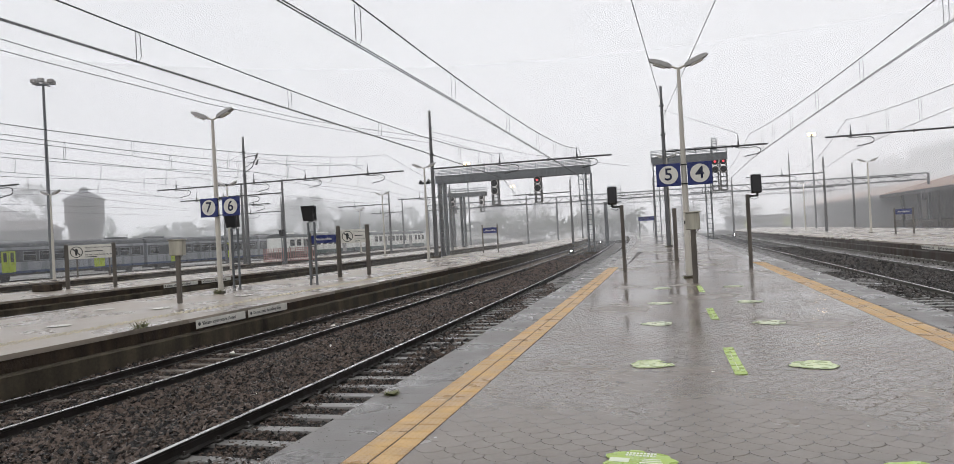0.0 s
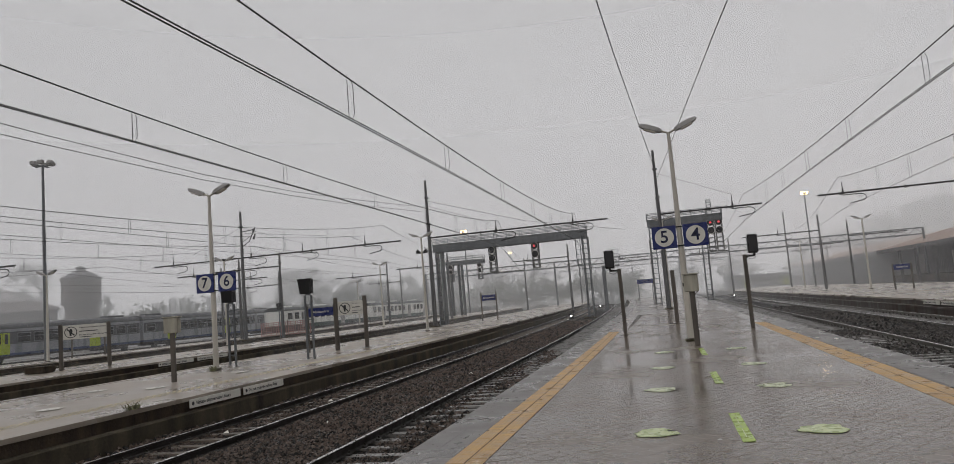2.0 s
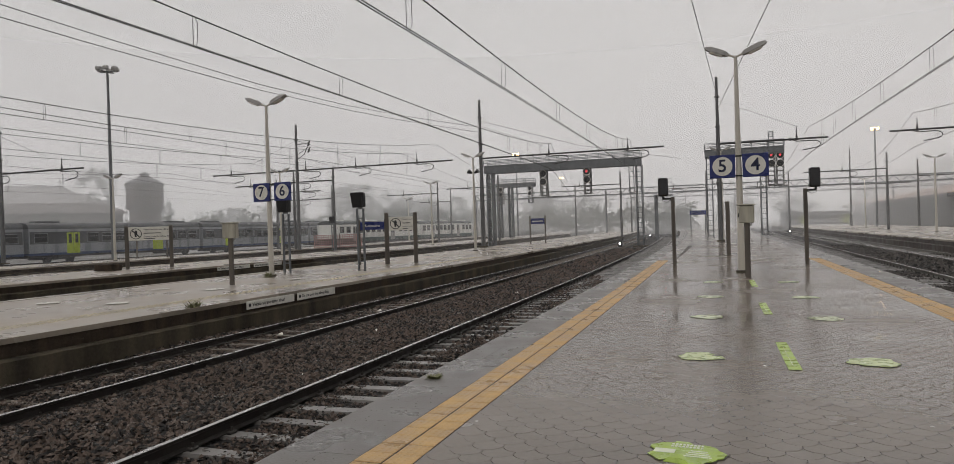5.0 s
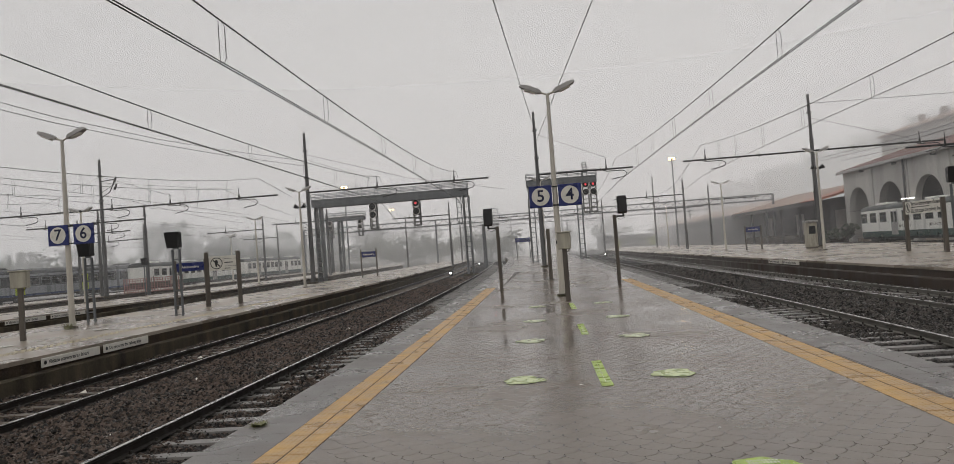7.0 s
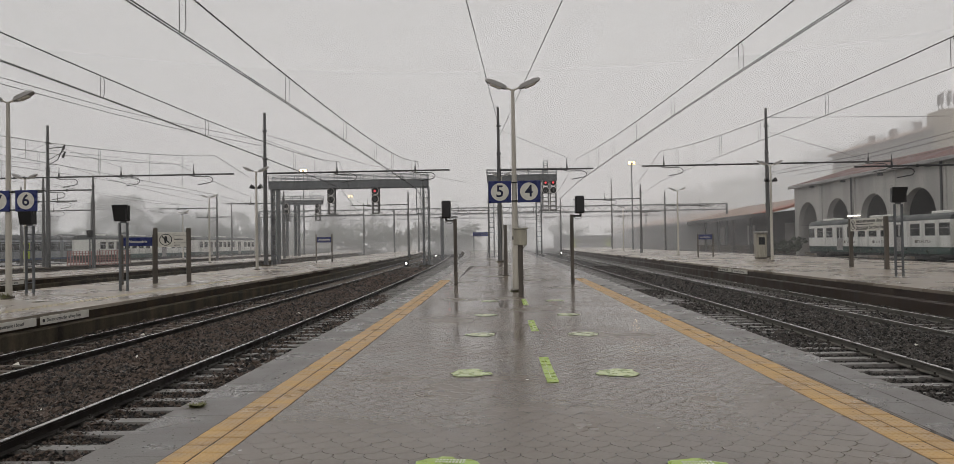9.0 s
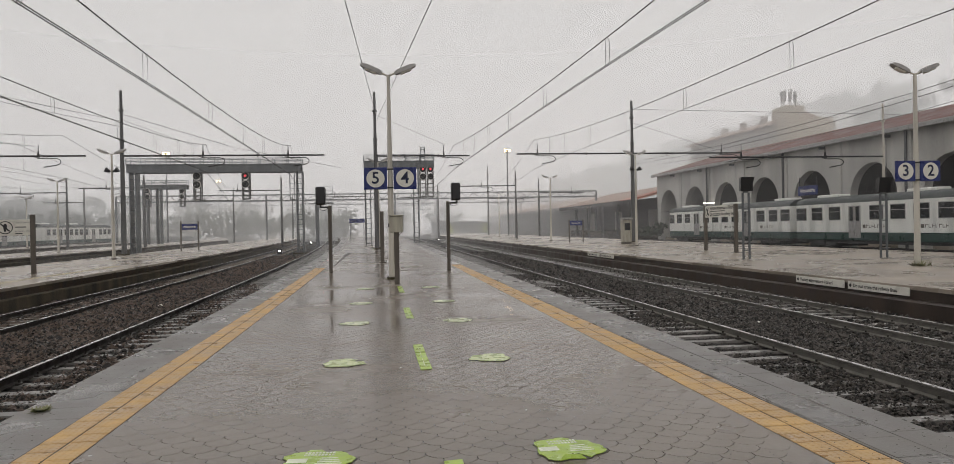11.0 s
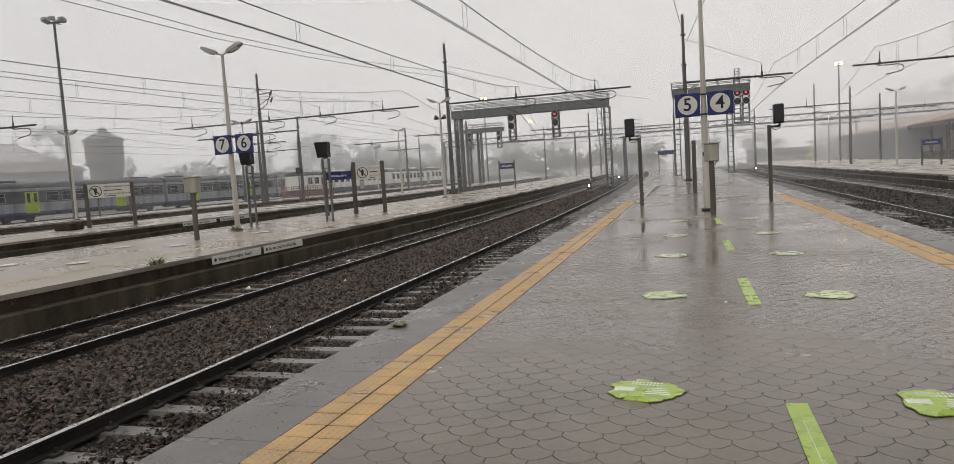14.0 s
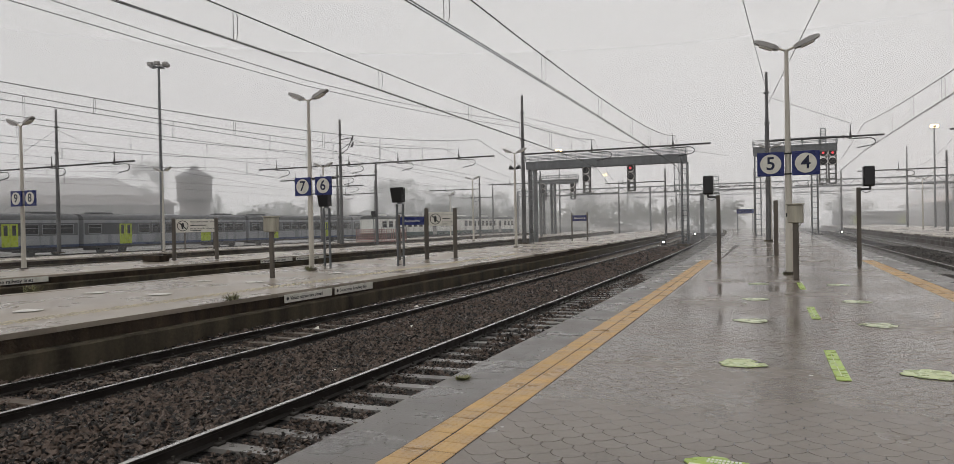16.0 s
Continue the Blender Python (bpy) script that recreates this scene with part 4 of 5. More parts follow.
for dx in (4.30, 4.72):
    tf.box(dx, dx + 0.06, 0, 0.06, 8.7, 10.15).box(dx, dx + 0.06, 0.5, 0.56, 8.7, 10.15)
for q in range(5):
    tf.box(4.30, 4.78, 0.0, 0.05, 9.05 + 0.26 * q, 9.13 + 0.26 * q)
part("top_frame", tf, GALV, g2_, "small ladder cage on the gantry")
g3 = gantry(105.0, -33.6, -27.3, 7.75, 8.35, 9.0, "grey steel signal gantry beyond the platforms", (-33.0, -31.2))
colour_signal(g3, -32.6, -0.4, 7.9, False)
colour_signal(g3, -28.0, -0.2, 7.9, False)
for y, xa, xb, z in ((128.0, -45.0, 40.0, 6.9), (172.0, -60.0, 50.0, 7.6)):
    lg = thing("lattice_portal", (0, y, 0), "long lattice steel portal across all the tracks", "portal", "lattice portals")
    part("girder", lattice(Form(), xa, xb, 0, z, z + 1.0, int((xb - xa) / 1.1), 0.07), GALV, lg)
    for x in (xa, -20.0, 2.5, xb):
        part("leg", Form().box(x - 0.15, x + 0.15, -0.15, 0.15, -1.0, z + 1.0), GALV, lg)

sm = thing("signal_mast", (-7.9, 90.0, -0.6), "grey signal mast with a caged lit red lamp", "signal")
part("post", Form().box(-0.22, 0.22, -0.15, 0.15, 0, 5.6, 0.02), GALV, sm, "grey steel column")
part("platform", Form().box(-0.3, 2.0, -0.4, 0.4, 5.5, 5.6), GALV, sm, "small service platform")
sh = part("signal_head", Form().box(0.55, 1.15, -0.2, 0.1, 5.7, 7.3, 0.05), BLACK, sm, "black signal housing")
part("lamp", disc(0.15, -0.26, -0.2, 18, 0.85, 6.95, "y"), RED_LIT, sh, "lit red lamp")
cgf = Form()
for dx in (0.4, 1.9):
    cgf.box(dx, dx + 0.06, 0.3, 0.36, 5.6, 7.6)
for q in range(4):
    cgf.box(0.4, 1.96, 0.3, 0.35, 6.0 + 0.5 * q, 6.07 + 0.5 * q)
part("guard_rail", cgf, GALV, sm, "thin steel guard rail")

# far masts with short arms, fading into the rain
rnd = random.Random(11)
for x, y, h in ((19.5, 128.0, 13.0), (24.5, 108.0, 9.2), (-2.4, 112.0, 9.5), (9.5, 118.0, 9.0), (-12.5, 92.0, 8.6), (-24.0, 120.0, 9.0), (-17.0, 140.0, 9.0),
                (-38.0, 92.0, 8.6), (-47.0, 120.0, 9.5), (-55.0, 92.0, 9.0), (3.5, 150.0, 9.5), (12.5, 160.0, 9.5), (-8.0, 165.0, 9.5), (-30.0, 160.0, 9.0),
                (-36.0, 60.5, 8.3), (-41.5, 62.0, 8.3), (-52.0, 74.0, 8.6), (30.0, 150.0, 9.0), (-13.0, 190.0, 9.5), (6.0, 195.0, 9.5), (17.0, 88.0, 8.8), (-26.5, 84.0, 8.4)):
    m = mast((x, y, -0.3), h, "distant steel catenary mast in the rain", 0.14)
    s = rnd.choice((-1, 1))
    arm(m, x + s * 0.1, x + s * rnd.uniform(6, 9), 7.0, (x + s * rnd.uniform(4, 5.5),))


def light_mast(place, h, label, lit, heads=4):
    ob = thing("light_mast", place, label, "light mast", "tall light masts")
    part("pole", Form().tube([(0, 0, 0), (0, 0, h)], 0.16, 10, 0.09), GALV, ob, "tall tapered steel pole", True)
    part("crown", Form().tube([(-0.7, 0, h - 0.1), (0.7, 0, h - 0.1)], 0.05, 6).tube([(0, -0.6, h - 0.1), (0, 0.6, h - 0.1)], 0.05, 6), GALV, ob)
    for k in range(heads):
        a = 2 * math.pi * k / heads
        x, y = (0.30 if lit else 0.72) * math.cos(a), (0.3 if lit else 0.6) * math.sin(a)
        hd = part("floodlight", Form().box(x - 0.22, x + 0.22, y - 0.15, y + 0.15, h - 0.02, h + 0.26, 0.03), HEAD, ob, "grey floodlight")
        if lit and k % 2 == 0:
            part("lamp", Form().box(x - 0.27, x + 0.27, y - 0.20, y - 0.155, h - 0.06, h + 0.40), SODIUM, hd, "glowing sodium lamp")
    return ob


light_mast((-46.0, 43.4, 0), 15.0, "tall grey mast with a crown of unlit floodlights", False, 6)
light_mast((22.3, 123.0, -0.4), 15.2, "tall mast with glowing sodium floodlights", True)
light_mast((-35.8, 125.0, -0.6), 15.4, "tall mast with glowing sodium floodlights", True)
light_mast((-40.5, 185.0, -0.6), 14.8, "tall mast with glowing sodium floodlights", True)


def dwarf_signal(place):
    ob = thing("dwarf_signal", place, "low track signal with a bright white light", "signal", "low track signals")
    part("body", Form().box(-0.22, 0.22, -0.12, 0.12, 0, 0.5, 0.03), BLACK, ob)
    part("lamp", disc(0.09, -0.16, -0.12, 16, 0.0, 0.3, "y"), WHITE_LIT, ob, "lit white lamp")
    return ob


for x, y in ((-9.2, 66.0), (-15.6, 72.0), (-13.0, 95.0), (-22.0, 98.0), (-19.0, 104.0), (3.2, 73.0), (2.2, 98.0), (9.0, 112.0), (-32.0, 62.0), (-10.5, 108.0)):
    dwarf_signal((x, y, -0.6))


# ---- trains ----
def coach(ob_name, place, turn, length, spec, label, group):
    """A railway coach: body shell with side bands, windows, doors, roof, underframe and bogies. Its seen side is +x."""
    ob = thing(ob_name, place, label, "train", group, turn=turn)
    L = length / 2
    w = 1.45
    zb, z1, z2, zr = spec["z"]
    gap = spec.get("gap", 0.25)
    part("underframe", Form().box(-w + 0.15, w - 0.12, -L + gap, L - gap, zb - 0.05, zb + 0.2), TRAIN_DARK, ob, "dark underframe")
    part("skirt", Form().box(-w, w, -L + gap, L - gap, zb + 0.15, z1, 0.04), spec["skirt"], ob, "painted lower side")
    part("side", Form().box(-w, w, -L + gap, L - gap, z1, z2, 0.02), spec["side"], ob, "painted coach side")
    n = 9
    prof = [(-w, z2 - 0.02)] + [(w * math.cos(math.pi * (1 - k / n)) * 1.0, z2 + (zr - z2) * math.sin(math.pi * k / n) ** 0.75) for k in range(n + 1)] + [(w, z2 - 0.02)]
    part("roof", Form().prism(prof, "y", -L + gap - 0.02, L - gap + 0.02), spec["roof"], ob, "rounded roof", True)
    if spec.get("stripe"):
        part("stripe", Form().box(w - 0.02, w + 0.006, -L + gap + 0.1, L - gap - 0.1, spec["stripe"][0], spec["stripe"][1]), spec["stripe"][2], ob)
    fr, hz = spec["win_w"], spec["win_z"]
    for y in spec["wins"]:
        wn_ = part("window", Form().box(w - 0.02, w + 0.012, y - fr / 2 - 0.05, y + fr / 2 + 0.05, hz[0] - 0.05, hz[1] + 0.05, 0.005), spec["frame"], ob, "window frame")
        part("pane", Form().box(w + 0.008, w + 0.018, y - fr / 2, y + fr / 2, hz[0], hz[1]), GLASS, wn_, "dark glass")
        part("sash", Form().box(w + 0.016, w + 0.024, y - fr / 2, y + fr / 2, (hz[0] + hz[1]) / 2 + 0.1, (hz[0] + hz[1]) / 2 + 0.14), spec["frame"], wn_)
    for y in spec["doors"]:
        for s in (-1, 1):
            yc = y + s * spec["door_w"] / 4
            d = part("door", Form().box(w - 0.02, w + 0.02, yc - spec["door_w"] / 4 + 0.015, yc + spec["door_w"] / 4 - 0.015, spec["door_z"][0], spec["door_z"][1], 0.008), spec["door"], ob, "coach door leaf")
            part("door_pane", Form().box(w + 0.018, w + 0.028, yc - 0.17, yc + 0.17, hz[0] - 0.1, hz[1] - 0.02), GLASS, d, "dark glass")
        part("step", Form().box(w - 0.1, w + 0.12, y - 0.6, y + 0.6, zb - 0.1, zb - 0.05), TRAIN_DARK, ob)
    for yb in (-L + 3.6, L - 3.6):
        b = part("bogie", Form().box(-w + 0.2, w - 0.1, yb - 1.6, yb + 1.6, zb - 0.3, zb + 0.0, 0.05).box(w - 0.25, w - 0.05, yb - 0.35, yb + 0.35, zb - 0.15, zb + 0.15), TRAIN_DARK, ob, "dark bogie frame")
        for dy in (-1.25, 1.25):
            part("wheel", disc(0.46, w - 0.5, w - 0.36, 20, yb + dy, zb - 0.24, "x"), TRAIN_DARK, b, "steel wheel")
    for k in range(spec.get("vents", 0)):
        y = -L + 3 + k * (length - 6) / max(1, spec["vents"] - 1)
        part("roof_unit", Form().box(-0.5, 0.5, y - 1.3, y + 1.3, zr - 0.12, zr + 0.16, 0.06), spec["vent"], ob, "pale roof unit")
    part("gangway", Form().box(-0.6, 0.6, L - gap, L + 0.0, zb + 0.3, z2 - 0.1), BLACK, ob)
    return ob


GREYC = dict(z=(0.05, 0.45, 2.85, 3.5), skirt=TRAIN_BLUE, side=TRAIN_BAND, roof=TRAIN_GREY, stripe=(1.35, 2.55, TRAIN_GREY), frame=TRAIN_BAND, win_w=1.35, win_z=(1.5, 2.35),
             wins=(-9.9, -4.1, -2.3, -0.6, 1.1, 2.7, 6.4, 8.2, 9.9), doors=(-6.4, 4.5), door=LIME, door_w=1.5, door_z=(0.35, 2.45), vents=2, vent=TRAIN_GREY)
for k in range(4):
    yc = 38.4 + 22.8 * k
    coach("railway_coach", (-64.5 + (yc - 30) * 0.05 - 1.45, yc, 0), -2.9, 22.8, GREYC, "grey and blue coach with lime doors standing in the yard", "coaches of the grey train")
WHITEC = dict(z=(0.05, 0.75, 2.75, 3.3), skirt=TR_GREEN, side=TR_WHITE, roof=TR_ROOF, frame=HEAD, win_w=1.05, win_z=(1.55, 2.40),
              wins=(-10.3, -8.6, -4.9, -3.2, -1.5, 0.2, 1.9, 7.3, 9.0, 10.8), doors=(-6.8, 4.6), door=HEAD, door_w=1.3, door_z=(0.25, 2.5), vents=3, vent=TR_WHITE)
for k in range(4):
    c = coach("railcar", (-53.0 + 1.6 * k, 100 + 26.0 * k, 0), -3.0, 25.0, WHITEC, "white railcar with a green skirt far off in the rain", "railcars of the far train")
coach("railway_coach", (25.0, 203.0, -0.2), -70, 22.8, GREYC, "dim grey coach beyond the platform end", "coaches of the grey train")
NEARC = dict(WHITEC, gap=0.42, z=(-0.10, 0.62, 2.75, 3.3), win_z=(1.55, 2.45), win_w=1.25, wins=(-11.4, -9.4, -7.3, -2.9, -0.9, 1.1, 3.1, 7.6, 9.6, 11.4), doors=(-5.1, 5.35))
for k in range(4):
    c = coach("railcar", (34.45, 65.5 - 25.1 * k, 0), 180, 25.0, NEARC, "white railcar with a green skirt beside an arcaded hall", "railcars of the white train")
    for y in (-3.2, 2.1, 8.6):
        em = Form().box(1.44, 1.458, y - 1.05, y - 0.78, 0.93, 1.17)
        for q, (wd, lo) in enumerate(((0.20, 1.10), (0.16, 0.95), (0.20, 1.03), (0.12, 0.95), (0.22, 1.12), (0.20, 0.95), (0.18, 1.03))):
            em.box(1.44, 1.458, y - 0.70 + 0.27 * q, y - 0.66 + 0.27 * q, 0.95, 1.17).box(1.44, 1.458, y - 0.70 + 0.27 * q, y - 0.70 + 0.27 * q + wd, lo, lo + 0.045)
        part("emblem", em, POST, c, "dark emblem of plain bars")


# ---- arcaded hall and goods shed ----
hall = thing("arcade_hall", (40.0, 0, 0), "white plastered hall with round arches and a red roof", "hall", kind="")
outline = [(98.4, -0.8), (98.4, 8.5), (5.0, 8.5), (5.0, -0.8)]
cy, arch = 94.4 - 8.3 * 10, []
edge = []
for k in range(11):
    yc = 94.4 - 8.3 * (10 - k)
    edge += [(yc - 2.8, -0.8)]
    edge += [(yc - 2.8 * math.cos(math.pi * q / 14), 3.4 + 2.8 * math.sin(math.pi * q / 14)) for q in range(15)]
    edge += [(yc + 2.8, -0.8)]
part("facade", Form().prism(outline + edge, "x", 0.0, 0.7), PLASTER, hall, "stained white plaster front")
part("back_wall", Form().box(8.0, 8.5, 5, 97.6, -0.8, 8.5), SHADE, hall, "inner wall coloured dark for the shade indoors")
part("gable", Form().prism([(0.72, 8.5), (0.72, -0.8), (16.0, -0.8), (16.0, 8.5), (9.0, 10.9)], "y", 97.7, 98.38), PLASTER, hall, "plastered end wall")
part("floor", Form().box(0.75, 16.0, 5, 97.6, -0.9, -0.4), PLAIN, hall)
part("roof", Form().prism([(-0.55, 8.62), (9.0, 11.3), (17.0, 8.9), (17.0, 8.65), (9.0, 11.0), (-0.55, 8.36)], "y", 3.0, 98.9), ROOFTILE, hall, "red tiled roof")
part("eaves", Form().box(-0.72, -0.52, 3.0, 98.9, 8.22, 8.58, 0.03), HEAD, hall, "grey gutter")
for k in range(11):
    yc = 94.4 - 8.3 * (10 - k) - 4.15
    part("pilaster", Form().box(-0.16, 0.02, yc - 0.35, yc + 0.35, -0.8, 8.2, 0.03), PLASTER, hall)
    if k % 2:
        part("downpipe", Form().tube([(-0.26, yc + 0.1, -0.8), (-0.26, yc + 0.1, 8.3)], 0.11, 8), ZINC, hall, "dark downpipe")
    part("bracket", Form().box(-0.5, -0.002, yc + 2.0, yc + 2.2, 7.95, 8.2), ZINC, hall)
    part("tie", Form().tube([(0.3, yc + 4.15 - 2.75, 3.2), (0.3, yc + 4.15 + 2.75, 3.2)], 0.03, 5), ZINC, hall)
nb = thing("station_name_board", (39.75, 61.3, 0), "blue station name board under a hall arch", "sign", "station name boards", turn=-90)
pn = part("panel", Form().box(-1.5, 1.5, -0.1, 0.0, 3.9, 4.8, 0.02), BLUE, nb, "blue panel")
lettering("Alessandria", 0.5, "lettering", WHITE, pn, pose(0, -0.105, 4.35), "white lettering", 0.003)
for s in (-1.3, 1.3):
    part("hanger", Form().box(s - 0.03, s + 0.03, -0.06, 0.0, 4.8, 5.6), ZINC, nb)
for y, z in ((80.9, 3.85), (50.5, 3.4), (30.0, 3.4)):
    tl = thing("strip_light", (39.4, y, z), "lit white strip light hanging beside the hall", "lamp", "strip lights", turn=-60)
    part("tube", Form().box(-0.75, 0.75, -0.08, 0.08, 0.0, 0.09, 0.02), TUBE_LIT, tl, "lit tube")
    part("rod", Form().tube([(0, 0, 0.09), (0, 0, 8.3 - z)], 0.02, 5), ZINC, tl)

shed = thing("goods_shed", (38.0, 0, 0), "long low shed with a brown roof and dark loading bays", "shed")
part("back_wall", Form().box(4.5, 5.0, 100.6, 255, -0.8, 5.6), SHADE, shed, "rear wall coloured dark for the shade in the bays")
part("dock", Form().box(0.5, 4.5, 100.6, 255, -0.8, 0.45, 0.05), WALL_UP, shed, "dark loading dock")
part("roof", Form().prism([(-1.6, 5.2), (9.0, 7.8), (9.0, 7.5), (-1.6, 4.9)], "y", 104.65, 256), ROOFBROWN, shed, "brown corrugated roof")
part("roof_patch", Form().prism([(-1.6, 5.2), (9.0, 7.8), (9.0, 7.5), (-1.6, 4.9)], "y", 98.95, 104.6), PATCH, shed, "patch of red tiles")
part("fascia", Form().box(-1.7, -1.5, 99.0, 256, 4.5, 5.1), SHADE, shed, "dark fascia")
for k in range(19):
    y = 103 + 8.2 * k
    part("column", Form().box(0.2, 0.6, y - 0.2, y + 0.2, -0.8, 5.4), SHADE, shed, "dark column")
    if k % 2 == 0:
        part("loading_door", Form().box(4.35, 4.5, y + 1.5, y + 5.0, 0.45, 3.8), GREYREND, shed, "pale loading door")

# ---- far buildings ----
apt = thing("apartment_block", (79.0, 128.0, -1.0), "grey and ochre apartment block fading in the rain", "apartment building")
part("wall", Form().box(0, 11, 1.5, 44, 0, 22.3, 0.1), GREYREND, apt, "grey rendered wall")
part("end_wall", Form().box(-0.6, 9.5, 0, 3.0, 0, 22.9, 0.1), OCHRE, apt, "ochre rendered end")
part("roof", Form().prism([(-0.9, 22.2), (5.5, 24.4), (11.9, 22.2), (11.9, 21.9), (-0.9, 21.9)], "y", 3.0, 44.8), ROOFBROWN, apt, "low pitched roof")
part("penthouse", Form().box(-0.3, 3.6, 0.2, 5.5, 22.8, 25.2, 0.1), OCHRE, apt)
for fz in range(7):
    part("cornice", Form().box(-0.18, 0.02, 3.2, 44, 3.1 + 3.0 * fz, 3.35 + 3.0 * fz), OCHRE, apt)
    for k in range(12):
        y = 5.0 + 3.3 * k
        wdw = part("window", Form().box(-0.12, 0.02, y - 0.75, y + 0.75, 1.0 + 3.0 * fz, 2.7 + 3.0 * fz), GLASS, apt, "dark window")
        part("sill", Form().box(-0.25, 0.02, y - 0.85, y + 0.85, 0.85 + 3.0 * fz, 1.0 + 3.0 * fz), WHITE, wdw)
for k in range(4):
    part("chimney", Form().box(4.5, 5.6, 8 + 9 * k, 9.2 + 9 * k, 23, 25.6), GREYREND, apt)
ant = Form()
for k in range(7):
    a = k * 0.9
    x, y = 1.7 + 1.3 * math.cos(a), 2.6 + 1.3 * math.sin(a)
    ant.tube([(x, y, 25), (x, y, 28.0)], 0.07, 5).box(x - 0.2, x + 0.2, y - 0.12, y + 0.12, 26.2 + 0.2 * (k % 3), 28.2 + 0.2 * (k % 3))
part("antennas", ant, HEAD, apt, "cluster of mast antennas")

tank = thing("water_tower", (-105.0, 107.0, -0.9), "round masonry water tower with a dark conical roof", "water tower")
part("shaft", Form().tube([(0, 0, 0), (0, 0, 8.6)], 2.9, 24, 2.8), BRICKT, tank, "pale masonry shaft", True)
part("tank", Form().tube([(0, 0, 8.2), (0, 0, 8.9), (0, 0, 13.0)], 3.25, 28, 3.3), BRICKT, tank, "dark round tank", True)
part("cornice", Form().tube([(0, 0, 8.4), (0, 0, 8.8)], 3.5, 28).tube([(0, 0, 12.8), (0, 0, 13.1)], 3.6, 28), ZINC, tank)
part("roof", Form().tube([(0, 0, 13.05), (0, 0, 13.9), (0, 0, 14.5)], 3.6, 28, 0.9), ZINC, tank, "dark shallow cone")
part("lantern", Form().tube([(0, 0, 14.3), (0, 0, 15.0)], 0.8, 16).tube([(0, 0, 15.0), (0, 0, 15.4)], 1.0, 16, 0.2), ZINC, tank)

shop = thing("workshop_hall", (-168.0, 133.5, -0.9), "large dim workshop hall with a hipped roof", "workshop", turn=51)
shop.scale = (1.42, 1.42, 1.38)
part("wall", Form().box(-28, 14, -9, 9, 0, 7.0, 0.1), BRICKT, shop)
part("roof", Form().add([(-28.8, -9.8, 6.9), (14.8, -9.8, 6.9), (14.8, 9.8, 6.9), (-28.8, 9.8, 6.9), (-18.0, 0, 12.2), (5.0, 0, 12.2)],
                        [(0, 1, 5, 4), (1, 2, 5), (2, 3, 4, 5), (3, 0, 4), (3, 2, 1, 0)]), BRICKT, shop, "dim hipped roof")
part("ridge", Form().box(-18.0, 5.0, -0.3, 0.3, 12.1, 12.4, 0.05), ZINC, shop)
for k in range(8):
    part("window", Form().box(-25 + 5.6 * k, -22.5 + 5.6 * k, -9.1, -8.9, 2.0, 5.0), GLASS, shop, "tall window")


# ---- trees and hill ----
def leaves(n, spread, height, seed, size):
    rng = np.random.default_rng(seed)
    f = Form()
    cl = []
    for k in range(26):
        a, u = rng.uniform(0, 6.28), rng.uniform(0.0, 1.0)
        r = spread * (0.35 + 0.65 * math.sin(math.pi * (0.15 + 0.8 * u))) * rng.uniform(0.2, 0.95)
        cl.append((r * math.cos(a), r * math.sin(a), height * (0.3 + 0.68 * u), rng.uniform(0.14, 0.28) * spread))
    for k in range(n):
        c = cl[rng.integers(len(cl))]
        d = rng.normal(size=3)
        d /= np.linalg.norm(d)
        p = np.array(c[:3]) + d * c[3] * rng.uniform(0.5, 1.15)
        u = rng.normal(size=3)
        u /= np.linalg.norm(u)
        w = np.cross(u, d)
        w /= np.linalg.norm(w) + 1e-6
        s = size * rng.uniform(0.6, 1.3)
        f.add([p - u * s, p + w * s * 0.6, p + u * s, p - w * s * 0.6], [(0, 1, 2, 3)])
    return f


def tree(place, height, spread, seed, label="bare-edged leafy tree dim in the rain"):
    ob = thing("tree", place, label, "tree", "background trees")
    rng = random.Random(seed)
    f = Form().tube([(0, 0, 0), (0.1, 0, height * 0.25), (0.0, 0.1, height * 0.6)], 0.05 * spread + 0.1, 8, 0.06)
    for k in range(6):
        a = rng.uniform(0, 6.28)
        z = height * rng.uniform(0.25, 0.5)
        f.tube([(0, 0, z), (spread * 0.3 * math.cos(a), spread * 0.3 * math.sin(a), z + height * 0.15), (spread * 0.6 * math.cos(a), spread * 0.6 * math.sin(a), z + height * 0.32)], 0.09, 5, 0.03)
    part("trunk", f, BARK, ob, "dark trunk and limbs")
    part("crown", leaves(2400, spread, height, seed, 0.032 * spread + 0.09), LEAF, ob, "uneven leafy crown")
    return ob


